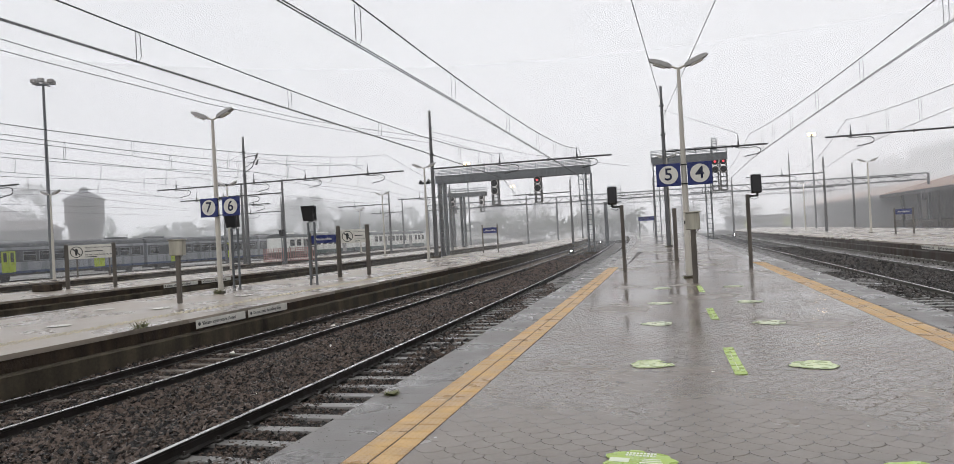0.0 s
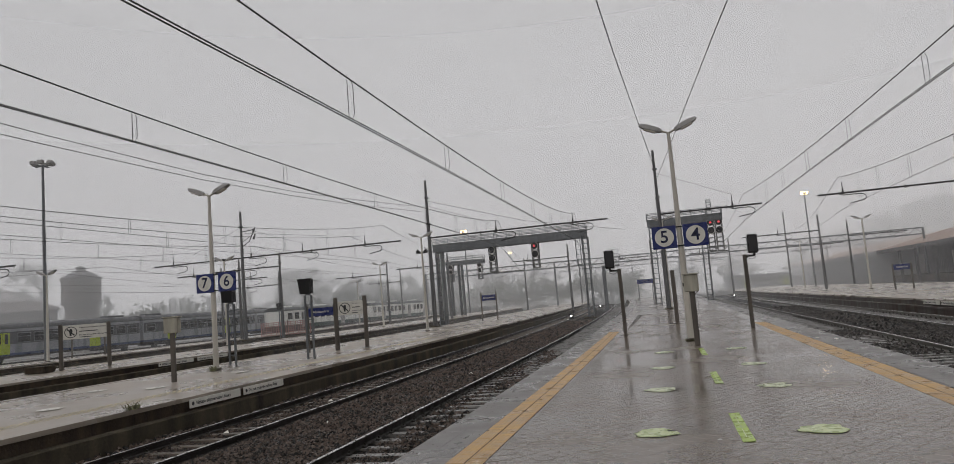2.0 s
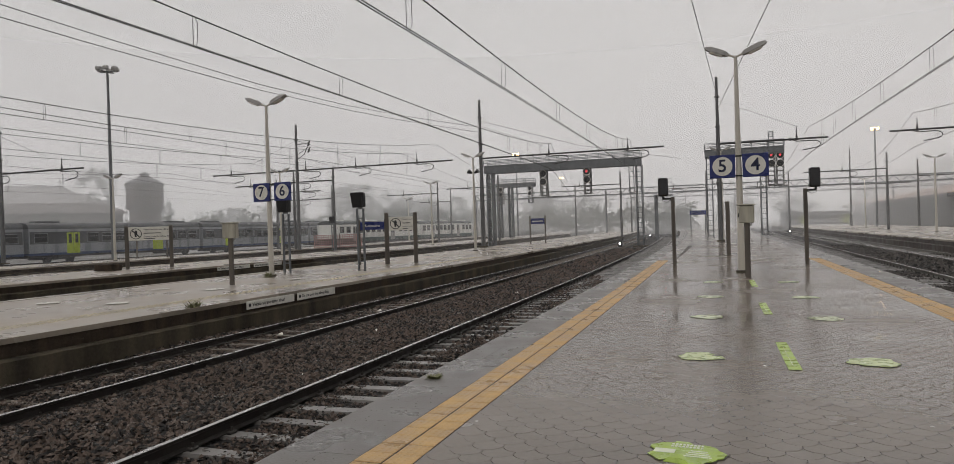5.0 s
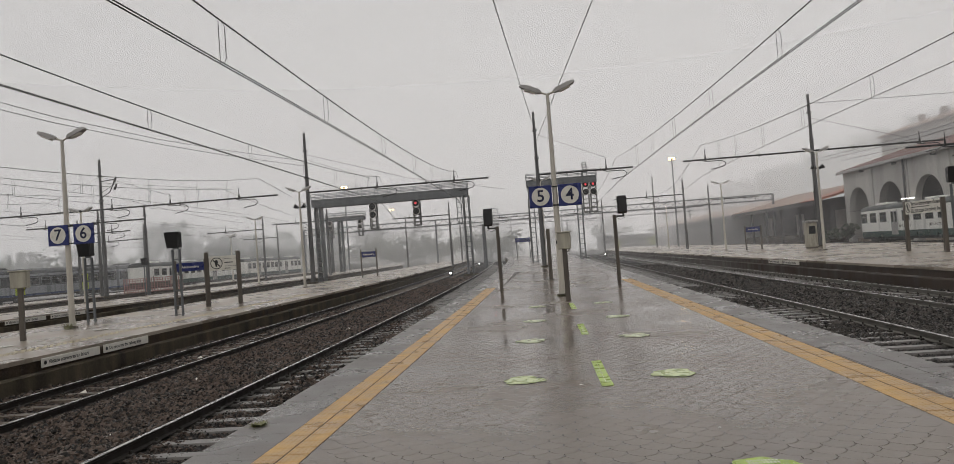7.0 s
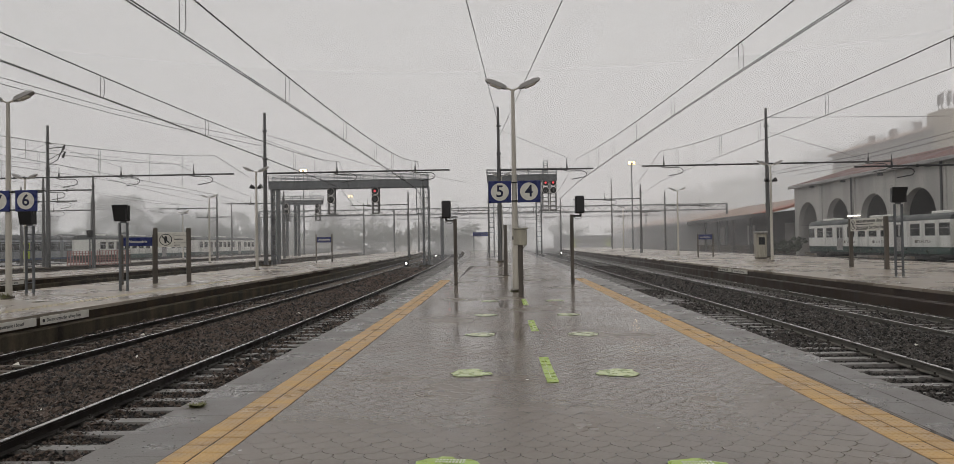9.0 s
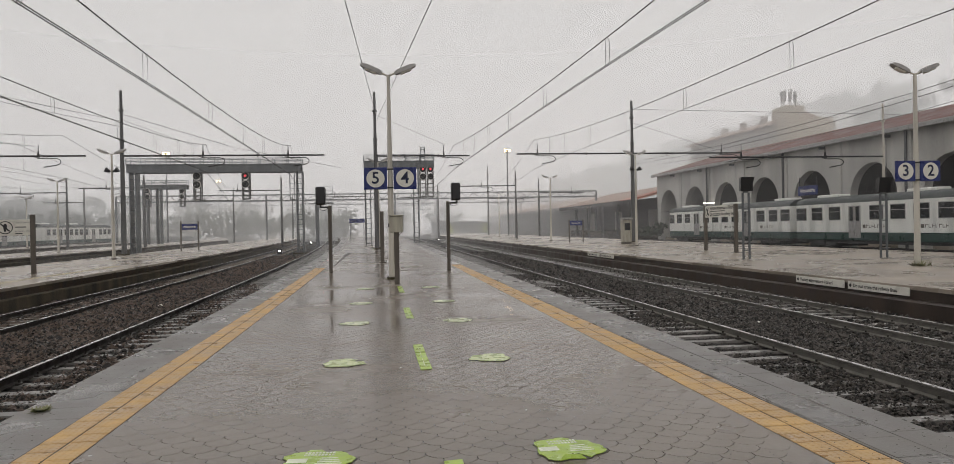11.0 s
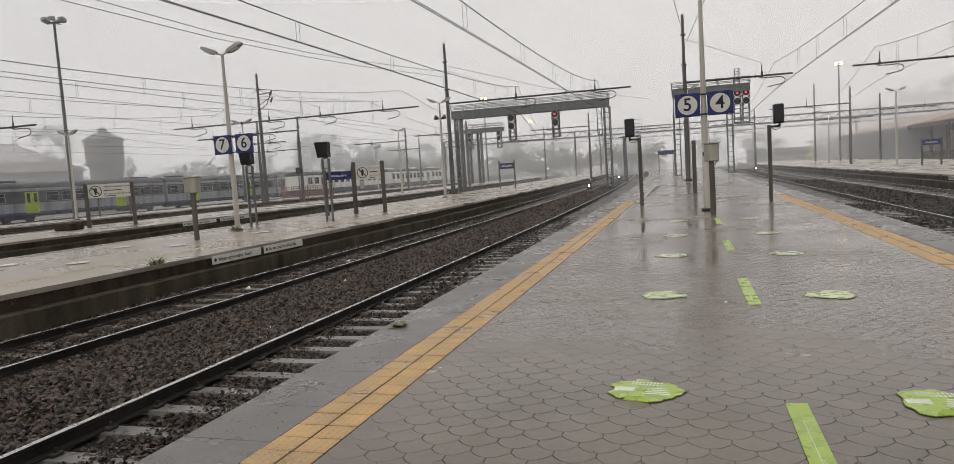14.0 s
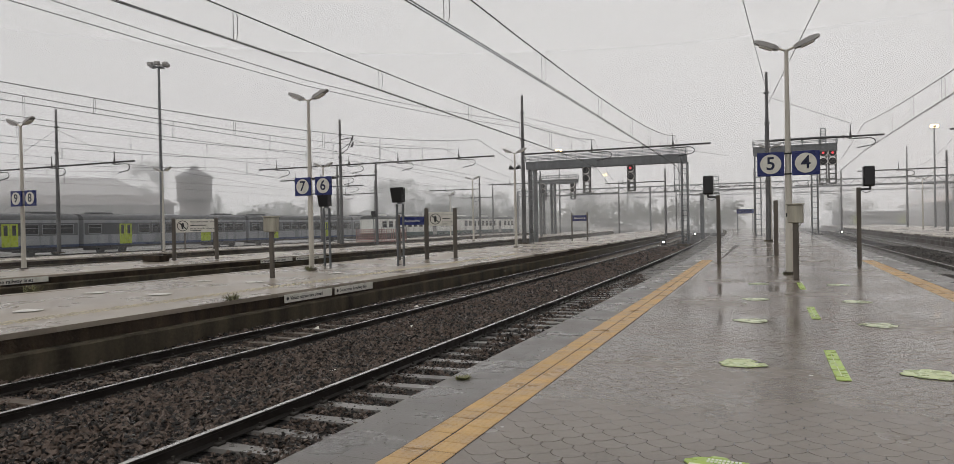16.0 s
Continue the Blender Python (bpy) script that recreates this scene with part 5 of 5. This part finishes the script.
k = 0
for az, d, h, sp in ((-47.6, 168, 17, 5.5), (-43.0, 140, 8.5, 3.0), (-39.5, 175, 8, 4), (-38.0, 180, 9, 5), (-35.6, 190, 9, 5.5), (-30.2, 190, 14, 6.5), (-28.6, 185, 15, 6.0), (-26.6, 200, 13, 7), (-25.0, 190, 11, 6),
                     (-23.2, 210, 12, 7), (-21.0, 215, 12, 7), (-17.5, 220, 12, 8), (-14.0, 225, 12, 8), (-10.0, 230, 11, 8), (-33.5, 190, 10, 6), (-53.5, 180, 10, 6), (-56.5, 170, 11, 5), (-58.5, 150, 12, 4.5),
                     (37.8, 150, 24, 7), (39.2, 140, 23, 6), (41.5, 140, 24, 7), (5.0, 240, 9, 8), (1.0, 245, 9, 8), (-4.0, 240, 9, 8)):
    k += 1
    far = max(1.0, 212 / d)
    d, h, sp = d * far, h * far, sp * far
    tree((d * math.sin(radians(az)), d * math.cos(radians(az)), -1.0), h, sp, k)

hv, hf = [], []
rng = np.random.default_rng(8)
cols, rws = 70, 14
for j in range(rws):
    for i in range(cols):
        az = radians(6.0 + 34.0 * i / (cols - 1))
        d = 300 + 16 * j
        crest = max(0.0, (math.degrees(az) - 7.0)) ** 0.72 * 5.9
        z = crest * math.sin(math.pi * 0.5 * min(1, j / 8)) + 2.4 * noise.noise((i * 0.45, j * 0.45, 0)) + 1.2 * noise.noise((i * 1.3, j * 1.3, 3))
        hv.append((d * math.sin(az), d * math.cos(az), z - 1.2 if j else -1.2))
for j in range(rws - 1):
    for i in range(cols - 1):
        q = j * cols + i
        hf.append((q, q + 1, q + cols + 1, q + cols))
single("backdrop_hill", Form().add(hv, hf), HILL, "wooded hill almost lost in the rain", "hill", kind="structure", smooth=True)
fw = Form()
for n in range(150):
    az = radians(rng.uniform(9, 38))
    d = rng.uniform(330, 440)
    crest = max(0.0, (math.degrees(az) - 7.0)) ** 0.72 * 5.9
    cx, cy_ = d * math.sin(az), d * math.cos(az)
    cz = crest * math.sin(math.pi * 0.5 * min(1, (d - 300) / 128)) + rng.uniform(-2, 2)
    R = rng.uniform(2.5, 5)
    for q in range(60):
        dv = rng.normal(size=3)
        dv /= np.linalg.norm(dv)
        p = np.array([cx, cy_, cz + R * 0.3]) + dv * R * rng.uniform(0.5, 1.1) * np.array([1, 1, 0.9])
        u = rng.normal(size=3)
        u /= np.linalg.norm(u)
        w = np.cross(u, dv)
        fw.add([p - u * 0.9, p + w * 0.8, p + u * 0.9, p - w * 0.8], [(0, 1, 2, 3)])
single("hill_trees", fw, LEAF, "dense trees covering the far hill", "trees", kind="stuff")


bl = Form()
rng = np.random.default_rng(31)
for n in range(150):
    az = radians(-62 + 60 * (n + rng.uniform(-0.5, 0.5)) / 150)
    d = rng.uniform(196, 210)
    R = rng.uniform(2.2, 4.2)
    cz = rng.uniform(1.5, 5.5)
    for q in range(70):
        dv = rng.normal(size=3)
        dv /= np.linalg.norm(dv)
        pt = np.array([d * math.sin(az), d * math.cos(az), cz]) + dv * R * rng.uniform(0.4, 1.1) * np.array([1.2, 1.2, 1.0])
        u = rng.normal(size=3)
        u /= np.linalg.norm(u)
        w = np.cross(u, dv)
        bl.add([pt - u * 0.6, pt + w * 0.55, pt + u * 0.6, pt - w * 0.55], [(0, 1, 2, 3)])
single("tree_belt", bl, LEAF, "low belt of trees and bushes beyond the yard", "trees", kind="stuff")


for i_, (x, y, r, h) in enumerate(((38.6, 94.5, 1.3, 2.6), (38.4, 98.6, 1.2, 1.9), (37.9, 101.8, 1.4, 2.2))):
    single("bush", leaves(420, r, h, 610 + i_, 0.2), LEAF, "dark wet bush growing at the corner of the hall", "bush", "bushes by the hall", place=(x, y, -0.9))


# ---- haze sheets ----
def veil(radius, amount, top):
    """A pale see-through sheet that stands in for rain haze, thinning out with height."""
    m = bpy.data.materials.new("haze_sheet")
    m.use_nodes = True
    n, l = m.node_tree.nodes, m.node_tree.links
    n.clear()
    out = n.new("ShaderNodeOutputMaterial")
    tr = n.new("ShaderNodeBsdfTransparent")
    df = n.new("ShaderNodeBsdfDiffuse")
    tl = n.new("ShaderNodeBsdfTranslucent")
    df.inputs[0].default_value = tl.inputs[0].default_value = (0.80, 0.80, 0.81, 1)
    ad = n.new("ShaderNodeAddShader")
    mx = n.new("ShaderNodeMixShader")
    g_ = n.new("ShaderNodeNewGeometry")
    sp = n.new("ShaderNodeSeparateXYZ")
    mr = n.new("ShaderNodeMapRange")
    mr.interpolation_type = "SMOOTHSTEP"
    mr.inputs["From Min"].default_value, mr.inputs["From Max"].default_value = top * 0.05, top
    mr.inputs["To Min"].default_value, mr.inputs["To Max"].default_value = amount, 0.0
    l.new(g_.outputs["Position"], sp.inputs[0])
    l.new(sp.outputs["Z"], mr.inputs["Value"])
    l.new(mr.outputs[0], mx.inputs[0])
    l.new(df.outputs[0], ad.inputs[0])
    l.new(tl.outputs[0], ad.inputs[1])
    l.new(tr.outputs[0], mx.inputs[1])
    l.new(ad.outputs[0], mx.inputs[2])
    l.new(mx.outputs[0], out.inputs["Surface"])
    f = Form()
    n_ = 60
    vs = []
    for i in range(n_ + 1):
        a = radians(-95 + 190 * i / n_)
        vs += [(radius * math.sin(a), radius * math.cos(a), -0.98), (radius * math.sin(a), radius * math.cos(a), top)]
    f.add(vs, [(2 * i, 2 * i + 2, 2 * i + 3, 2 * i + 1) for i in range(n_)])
    return single("haze_sheet", f, m, "thin pale see-through sheet standing in for rain haze", "rain", "rain veils", "structure", smooth=True)


# Sheets at growing radius, added so that far things pale as in haze.
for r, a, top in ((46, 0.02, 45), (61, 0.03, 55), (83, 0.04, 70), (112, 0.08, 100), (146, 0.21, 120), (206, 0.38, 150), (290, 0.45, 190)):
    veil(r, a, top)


hs = thing("hanging_sign", (-2.85, 85.0, 0), "dark blue direction sign between two posts at the platform end", "sign")
part("panel", Form().box(-0.9, 0.9, -0.04, 0.04, 2.3, 2.8, 0.01), BLUE, hs, "dark blue panel")
for x in (-0.8, 0.8):
    part("post", Form().tube([(x, 0.07, 0), (x, 0.07, 2.9)], 0.05, 8), GALV, hs)


# ---- floor markings ----
def scuffed_disc(radius, seed, z=0.0, bite=None, seg=40, thick=0.004):
    rng = random.Random(seed)
    pts = []
    for k in range(seg):
        a = 2 * math.pi * k / seg
        r = radius * (1 + 0.08 * math.sin(3 * a + seed) + 0.05 * math.sin(7 * a + 2 * seed) + rng.uniform(-0.10, 0.02))
        if bite and abs((a - bite[0] + math.pi) % (2 * math.pi) - math.pi) < bite[1]:
            r *= rng.uniform(0.45, 0.7)
        pts.append((r * math.cos(a), r * math.sin(a)))
    return Form().prism(pts, "z", z, z + thick)


def floor_sticker(x, y, seed, worn):
    ob = thing("floor_sticker", (x, y, 0.005), ("torn" if seed % 2 else "scuffed") + " lime green round distancing sticker on the pavers", "floor sticker", "round floor stickers", turn=seed * 7 % 25 - 12)
    part("film", scuffed_disc(0.235, seed, 0.0, (4.5, 0.34) if seed == 1 else ((0.3, 0.25) if seed % 3 == 0 else ((4.9, 0.22) if seed % 4 == 2 else None))), (PALEGREEN if worn > 1 else MIDGREEN) if worn else GREEN, ob, "torn lime film")
    # Slightly wider dark disc draws the shadow line round the torn film.
    part("edge_shade", scuffed_disc(0.243, seed, -0.004, (4.5, 0.30) if seed == 1 else None, 40, 0.0025), RIM_SHADE, ob, "dark rim drawn for the shadow of the torn, curled edge")
    if not worn:
        f = Form().box(-0.19, -0.06, -0.03, 0.05, 0.0045, 0.006)
        for k in range(4):
            f.box(0.0 + 0.01 * k, 0.17 - 0.012 * k, -0.07 + 0.036 * k, -0.053 + 0.036 * k, 0.0045, 0.006)
        for k in range(2):
            for q in range(9):
                f.box(-0.10 + 0.023 * q, -0.084 + 0.023 * q, 0.10 + 0.045 * k, 0.13 + 0.045 * k, 0.0045, 0.006)
        part("print", f, FILMWHITE, ob, "faded pale print in bars")
        part("curled_edge", Form().add([(-0.10, -0.20, 0.002), (0.06, -0.225, 0.002), (0.03, -0.20, 0.02), (-0.07, -0.185, 0.025), (-0.10, -0.20, 0.006), (0.06, -0.225, 0.006), (0.03, -0.20, 0.024), (-0.07, -0.185, 0.029)],
                                       [(0, 1, 2, 3), (4, 7, 6, 5), (0, 4, 5, 1), (1, 5, 6, 2), (2, 6, 7, 3), (3, 7, 4, 0)]), GREEN, ob, "curled torn edge")
    return ob


n_ = 0
for y in (4.62, 8.0, 11.35, 14.4, 17.9):
    for x in (-0.37, 1.28):
        n_ += 1
        floor_sticker(x, y + (-0.06 if x > 0 else 0), n_, (y > 6) + (y > 10))
for ya, yb in ((2.75, 4.48), (7.43, 9.05), (11.77, 13.36), (16.6, 18.4), (20.6, 21.2)):
    fb = thing("floor_tape", (0.51, (ya + yb) / 2, 0.004), "lime green tape strip on the wet pavers", "floor tape", "floor tape strips", turn=0.5)
    h_ = (yb - ya) / 2
    part("film", Form().prism([(-0.06, -h_), (0.0, -h_ - 0.01), (0.065, -h_ + 0.015), (0.06, 0), (0.062, h_), (-0.058, h_ - 0.012), (-0.062, 0.1)], "z", 0, 0.003), GREEN, fb)
    part("print_line", Form().box(-0.005, 0.0, -h_ + 0.2, h_ - 0.3, 0.0032, 0.004), FILMWHITE, fb)
for x, y in ((-13.4, 9.45), (-15.6, 12.7), (-13.5, 12.75), (-15.7, 16.4), (-13.7, 16.3), (-13.6, 20.0), (14.5, 22.0), (20.5, 33.0)):
    fs = thing("floor_sticker", (x, y, 0.004), "bleached pale round floor sticker on the far platform", "floor sticker", "pale floor stickers")
    part("film", scuffed_disc(0.27, int(y * 10)), WHITE, fs)


# ---- weeds, litter ----
def weed(place, seed, r=0.25, h=0.22):
    rng = np.random.default_rng(seed)
    f = Form()
    for k in range(70):
        a, b = rng.uniform(0, 6.28), rng.uniform(0, 6.28)
        q = r * rng.uniform(0, 0.6)
        p = np.array([q * math.cos(a), q * math.sin(a), 0])
        t = p + np.array([0.5 * r * math.cos(b), 0.5 * r * math.sin(b), h * rng.uniform(0.4, 1)])
        w = np.array([-math.sin(b), math.cos(b), 0]) * 0.012
        f.add([p - w, p + w, t + w * 0.3, t - w * 0.3], [(0, 1, 2, 3)])
    return single("weed_tuft", f, WEED, "small dry weed tuft at a post or edge", "weed", "weed tufts", place=place)


for i_, (x, y, r, h) in enumerate(((-10.75, 12.1, 0.28, 0.15), (-15.5, 21.3, 0.35, 0.18), (-17.75, 12.6, 0.4, 0.18), (17.1, 20.3, 0.5, 0.2), (-2.85, 6.44, 0.14, 0.03), (0.36, 21.3, 0.3, 0.05))):
    weed((x, y, 0.0), 40 + i_, r, h)
rl = random.Random(5)
for n in range(26):
    x, y = rl.uniform(-2.8, 3.7), rl.uniform(3.5, 20)
    s = rl.uniform(0.012, 0.03)
    single("leaf_litter", Form().add([(-s, 0, 0.001), (0, -s * 0.5, 0.004), (s * 1.2, 0, 0.001), (0, s * 0.5, 0.006), (0, 0, 0.0)], [(0, 1, 2, 3), (0, 4, 1), (1, 4, 2), (2, 4, 3), (3, 4, 0)]), BARK if n % 4 else WHITE,
           "tiny wet leaf or scrap on the pavers", "litter", "scraps on the platform", place=(x, y, 0.004))
for n, (x, y) in enumerate(((-8.9, 17.0), (-7.2, 13.5), (-6.5, 22.0), (-9.1, 12.8), (-6.1, 9.0), (-8.7, 24.0), (8.0, 14.0))):
    s = 0.08
    single("litter_scrap", Form().add([(-s, 0, 0), (0, -s, 0.02), (s, 0, 0), (0, s, 0.05), (0, 0, -0.01)], [(0, 1, 2, 3), (0, 4, 1), (1, 4, 2), (2, 4, 3), (3, 4, 0)]), WHITE,
           "crumpled white litter on the ballast", "litter", "litter on the tracks", place=(x, y, -0.66))
gr = np.random.default_rng(77)


def grit(name, x0, x1, y0, y1, count, size, label):
    """Wet crumbs, leaf bits and grit lying loose on the paving."""
    f = Form()
    for _ in range(count):
        u = gr.uniform(0, 1) ** 1.6
        x, y = gr.uniform(x0, x1), y0 + (y1 - y0) * u
        s, a = size * gr.uniform(0.4, 1.4), gr.uniform(0, 6.28)
        c, d = math.cos(a) * s, math.sin(a) * s
        f.add([(x - c, y - d, 0.004), (x + d * 0.5, y - c * 0.5, 0.004), (x + c, y + d, 0.0045), (x - d * 0.5, y + c * 0.5, 0.004), (x, y, 0.005 + s * 0.12)],
              [(0, 1, 4), (1, 2, 4), (2, 3, 4), (3, 0, 4), (3, 2, 1, 0)])
    single(name, f, BARK, label, "grit", kind="stuff")


grit("grit", -3.0, -2.45, 3.6, 24, 420, 0.010, "dark wet grit along the platform edge")
grit("grit", 3.3, 3.85, 4.0, 26, 420, 0.011, "dark wet grit along the platform edge")
grit("grit", -1.9, 2.8, 3.6, 24, 200, 0.009, "scattered wet crumbs and leaf bits on the pavers")
grit("grit", 2.83, 3.22, 4.0, 20, 240, 0.008, "dark dirt specks on the yellow tiles")
net = thing("barrier_net", (-36.5, 62.0, 0), "red and white plastic barrier netting on a far platform", "barrier", turn=30)
nf = Form()
for k in range(22):
    nf.box(-2.4 + 0.23 * k, -2.33 + 0.23 * k, -0.02, 0.02, 0.05, 1.35)
for k in range(7):
    nf.box(-2.4, 2.6, -0.02, 0.02, 0.1 + 0.2 * k, 0.15 + 0.2 * k)
part("net", nf, NETTING, net)
for x in (-2.4, 0.1, 2.6):
    part("stake", Form().tube([(x, 0.05, 0), (x, 0.05, 1.5)], 0.03, 6), POST, net)

# studs of the worn guide line on the second platform
sf = Form()
for k in range(260):
    for q in range(3):
        y = 4 + k * 0.12
        x = bend(-12.25, y) + 0.16 * q + 0.05 * (k % 2)
        sf.box(x, x + 0.09, y, y + 0.07, -0.011, -0.006)
tagged(new("guide_line", sf.mesh("guide_line", WORN_YELLOW)), "worn pale yellow studded guide line along the edge", "guide line", kind="structure")

# ---- pieces of the paving ----
# yellow safety tiles
tile_mesh = Form().box(-0.0955, 0.0955, -0.0945, 0.0945, -0.03, 0.0, 0.004)
for a in range(4):
    for b in range(4):
        x, y = -0.072 + 0.048 * a, -0.072 + 0.048 * b
        tile_mesh.add([(x - 0.011, y - 0.011, 0.0), (x + 0.011, y - 0.011, 0.0), (x + 0.011, y + 0.011, 0.0), (x - 0.011, y + 0.011, 0.0), (x, y, 0.004)], [(0, 1, 4), (1, 2, 4), (2, 3, 4), (3, 0, 4)])
tile_mesh = tile_mesh.mesh("yellow_tile", YELLOW)


def tile_line(name, x0, y0, y1):
    ob = thing(name, (0, 0, 0), "worn yellow safety line of square tiles", "safety line", kind="structure")
    n = int((y1 - y0) / 0.2)
    rng = random.Random(int(x0 * 100) + 7)
    rest = Form()
    for k in range(n):
        y = y0 + 0.1 + 0.2 * k
        for q in range(2):
            x = bend(x0, y) + 0.1 + 0.205 * q
            if k < 140:
                t = new("yellow_tile", tile_mesh)
                t.parent = ob
                t.location = (x, y, 0.001 + rng.uniform(-0.0015, 0.0015))
                t.rotation_euler = (radians(rng.uniform(-0.4, 0.4)), radians(rng.uniform(-0.4, 0.4)), 0)
            else:
                rest.box(x - 0.098, x + 0.098, y - 0.098, y + 0.098, -0.02, 0.001)
    tagged(part("far_tiles", rest, YELLOW, ob), kind="stuff")


tile_line("safety_line_1", -2.385, 3.0, 28.5)
tile_line("safety_line_2", 2.82, 3.2, 28.5)
for xa, xb in ((-2.385, -1.975), (2.82, 3.23)):
    single("tile_bed", strip_sheet(xa, xb, -0.004, 0.01), UNDER, "dark mortar bed under the yellow tiles", "mortar", kind="structure")
for xa, xb in ((-2.385, -1.975), (2.82, 3.23)):
    fb = new("paving_border", strip_sheet(xa, xb, -0.001, 0.02, 28.6).mesh("paving_border", PAVER))
    tagged(fb, "wet pavers continuing past the yellow line", "paving", kind="structure")

# edge blocks: a row of slabs along each edge and small blocks beside the yellow line
kerb = {}
for wdt, ln in ((0.31, 0.99), (0.295, 0.195), (0.31, 0.39), (0.24, 0.99)):
    kerb[wdt, ln] = Form().box(-wdt / 2 + 0.001, wdt / 2 - 0.001, -ln / 2 - 0.0035, ln / 2 + 0.0035, -0.05, 0.0, 0.0015).mesh("paving_block", SLAB)


def block_row(name, x, wdt, ln, pitch, y0, count, label):
    ob = thing(name, (0, 0, 0), label, "paving", kind="structure")
    rng = random.Random(int(x * 31))
    for k in range(count):
        y = y0 + pitch * k
        b = new("paving_block", kerb[wdt, ln])
        b.parent = ob
        b.location = (bend(x, y), y, 0.002 + rng.uniform(-0.0012, 0.0012))
        b.rotation_euler = (radians(rng.uniform(-0.12, 0.12)), radians(rng.uniform(-0.12, 0.12)), 0)


block_row("edge_paving_1", -2.825, 0.31, 0.99, 1.0, 3.0, 60, "pale wet edge slabs of the platform")
block_row("edge_paving_2", -2.527, 0.295, 0.195, 0.2, 3.0, 200, "small grey blocks beside the yellow line")
block_row("edge_paving_3", 3.745, 0.31, 0.99, 1.0, 3.0, 60, "pale wet edge slabs of the platform")
block_row("edge_paving_4", 3.41, 0.31, 0.39, 0.4, 3.0, 100, "grey slabs beside the yellow line")

for xa, xb in ((-2.97, -2.39), (3.235, 3.89)):
    single("edge_bed", strip_sheet(xa, xb, -0.002, 0.01), SLAB, "grey mortar bed under the edge slabs", "mortar", kind="structure")

# fish-scale pavers
PW, PD, PR = 0.22, 0.080, 0.135


def scale_outline(shrink=0.985):
    low = [(-PW / 2 + PW * i / 6, -PD * math.sin(math.pi * i / 6) ** 0.8) for i in range(7)]
    top_ = []
    for i in range(1, 7):
        x = PW / 2 - PW * i / 6
        u = ((x + PW / 2) % PW) / PW
        arc = lambda q: -PD * math.sin(math.pi * q) ** 0.8
        xc = x - PW / 2 if x > 0 else x + PW / 2
        top_.append((x, PR + arc(abs((xc + PW / 2) / PW) % 1.0 if 0 < (xc + PW / 2) / PW < 1 else 0)))
    pts = low + [(PW / 2, PR - PD)] + [p for p in top_ if abs(p[0]) < PW / 2 - 1e-4] + [(-PW / 2, PR - PD)]
    cx, cy_ = 0.0, 0.02
    return [(cx + (p[0] - cx) * (1 - 0.0016 / (PW / 2)), cy_ + (p[1] - cy_) * (1 - 0.0019 / 0.09)) for p in pts]


outl = scale_outline()
nn = len(outl)
inner = [(p[0] * 0.978, 0.02 + (p[1] - 0.02) * 0.968) for p in outl]
pv = [(p[0], p[1], -0.02) for p in outl] + [(p[0], p[1], -0.002) for p in outl] + [(p[0], p[1], 0.0) for p in inner]
pf = [(i, (i + 1) % nn, nn + (i + 1) % nn, nn + i) for i in range(nn)] + [(nn + i, nn + (i + 1) % nn, 2 * nn + (i + 1) % nn, 2 * nn + i) for i in range(nn)] + [tuple(range(2 * nn, 3 * nn))]
paver_mesh = Form().add(pv, pf).mesh("paver", PAVER)
paving = thing("paving", (0, 0, 0), "wet grey-brown fish-scale pavers", "paving", kind="structure")
rng = random.Random(21)
bulk_v, bulk_f = [], []
made, row = 0, 0
y = 2.6
while y < 46:
    n = 20
    x = -1.86 + (PW / 2 if row % 2 else 0)
    while x < 2.71:
        z = rng.uniform(-0.0008, 0.0008)
        if made < 300 and y > 3.4:
            p = new("paver", paver_mesh)
            p.parent = paving
            p.location = (x, y, z)
            p.rotation_euler = (radians(rng.uniform(-0.18, 0.18)), radians(rng.uniform(-0.18, 0.18)), 0)
            made += 1
        else:
            tx, ty = rng.uniform(-0.003, 0.003), rng.uniform(-0.003, 0.003)
            k0 = len(bulk_v)
            bulk_v += [(x + a, y + b, z + c + tx * a + ty * b) for a, b, c in pv[nn:]]
            bulk_f += [tuple(k0 + i - nn for i in f_) for f_ in pf[nn:]]
        x += PW
    y += PR
    row += 1
me = bpy.data.meshes.new("far_pavers")
me.from_pydata(bulk_v, [], bulk_f)
me.materials.append(PAVER)
ob = new("far_pavers", me)
ob.parent = paving
tagged(ob, kind="stuff")
for xa, xb in ((-1.97, -1.76), (2.62, 2.816)):
    bd = new("paving_border", strip_sheet(xa, xb, -0.003, 0.02).mesh("paving_border", PAVER))
    bd.parent = paving
pw_ = strip_sheet(-1.97, 2.816, -0.002, 0.02, 46.1)
me = pw_.mesh("paving_beyond", PAVER)
pb = new("paving_beyond", me)
pb.parent = paving
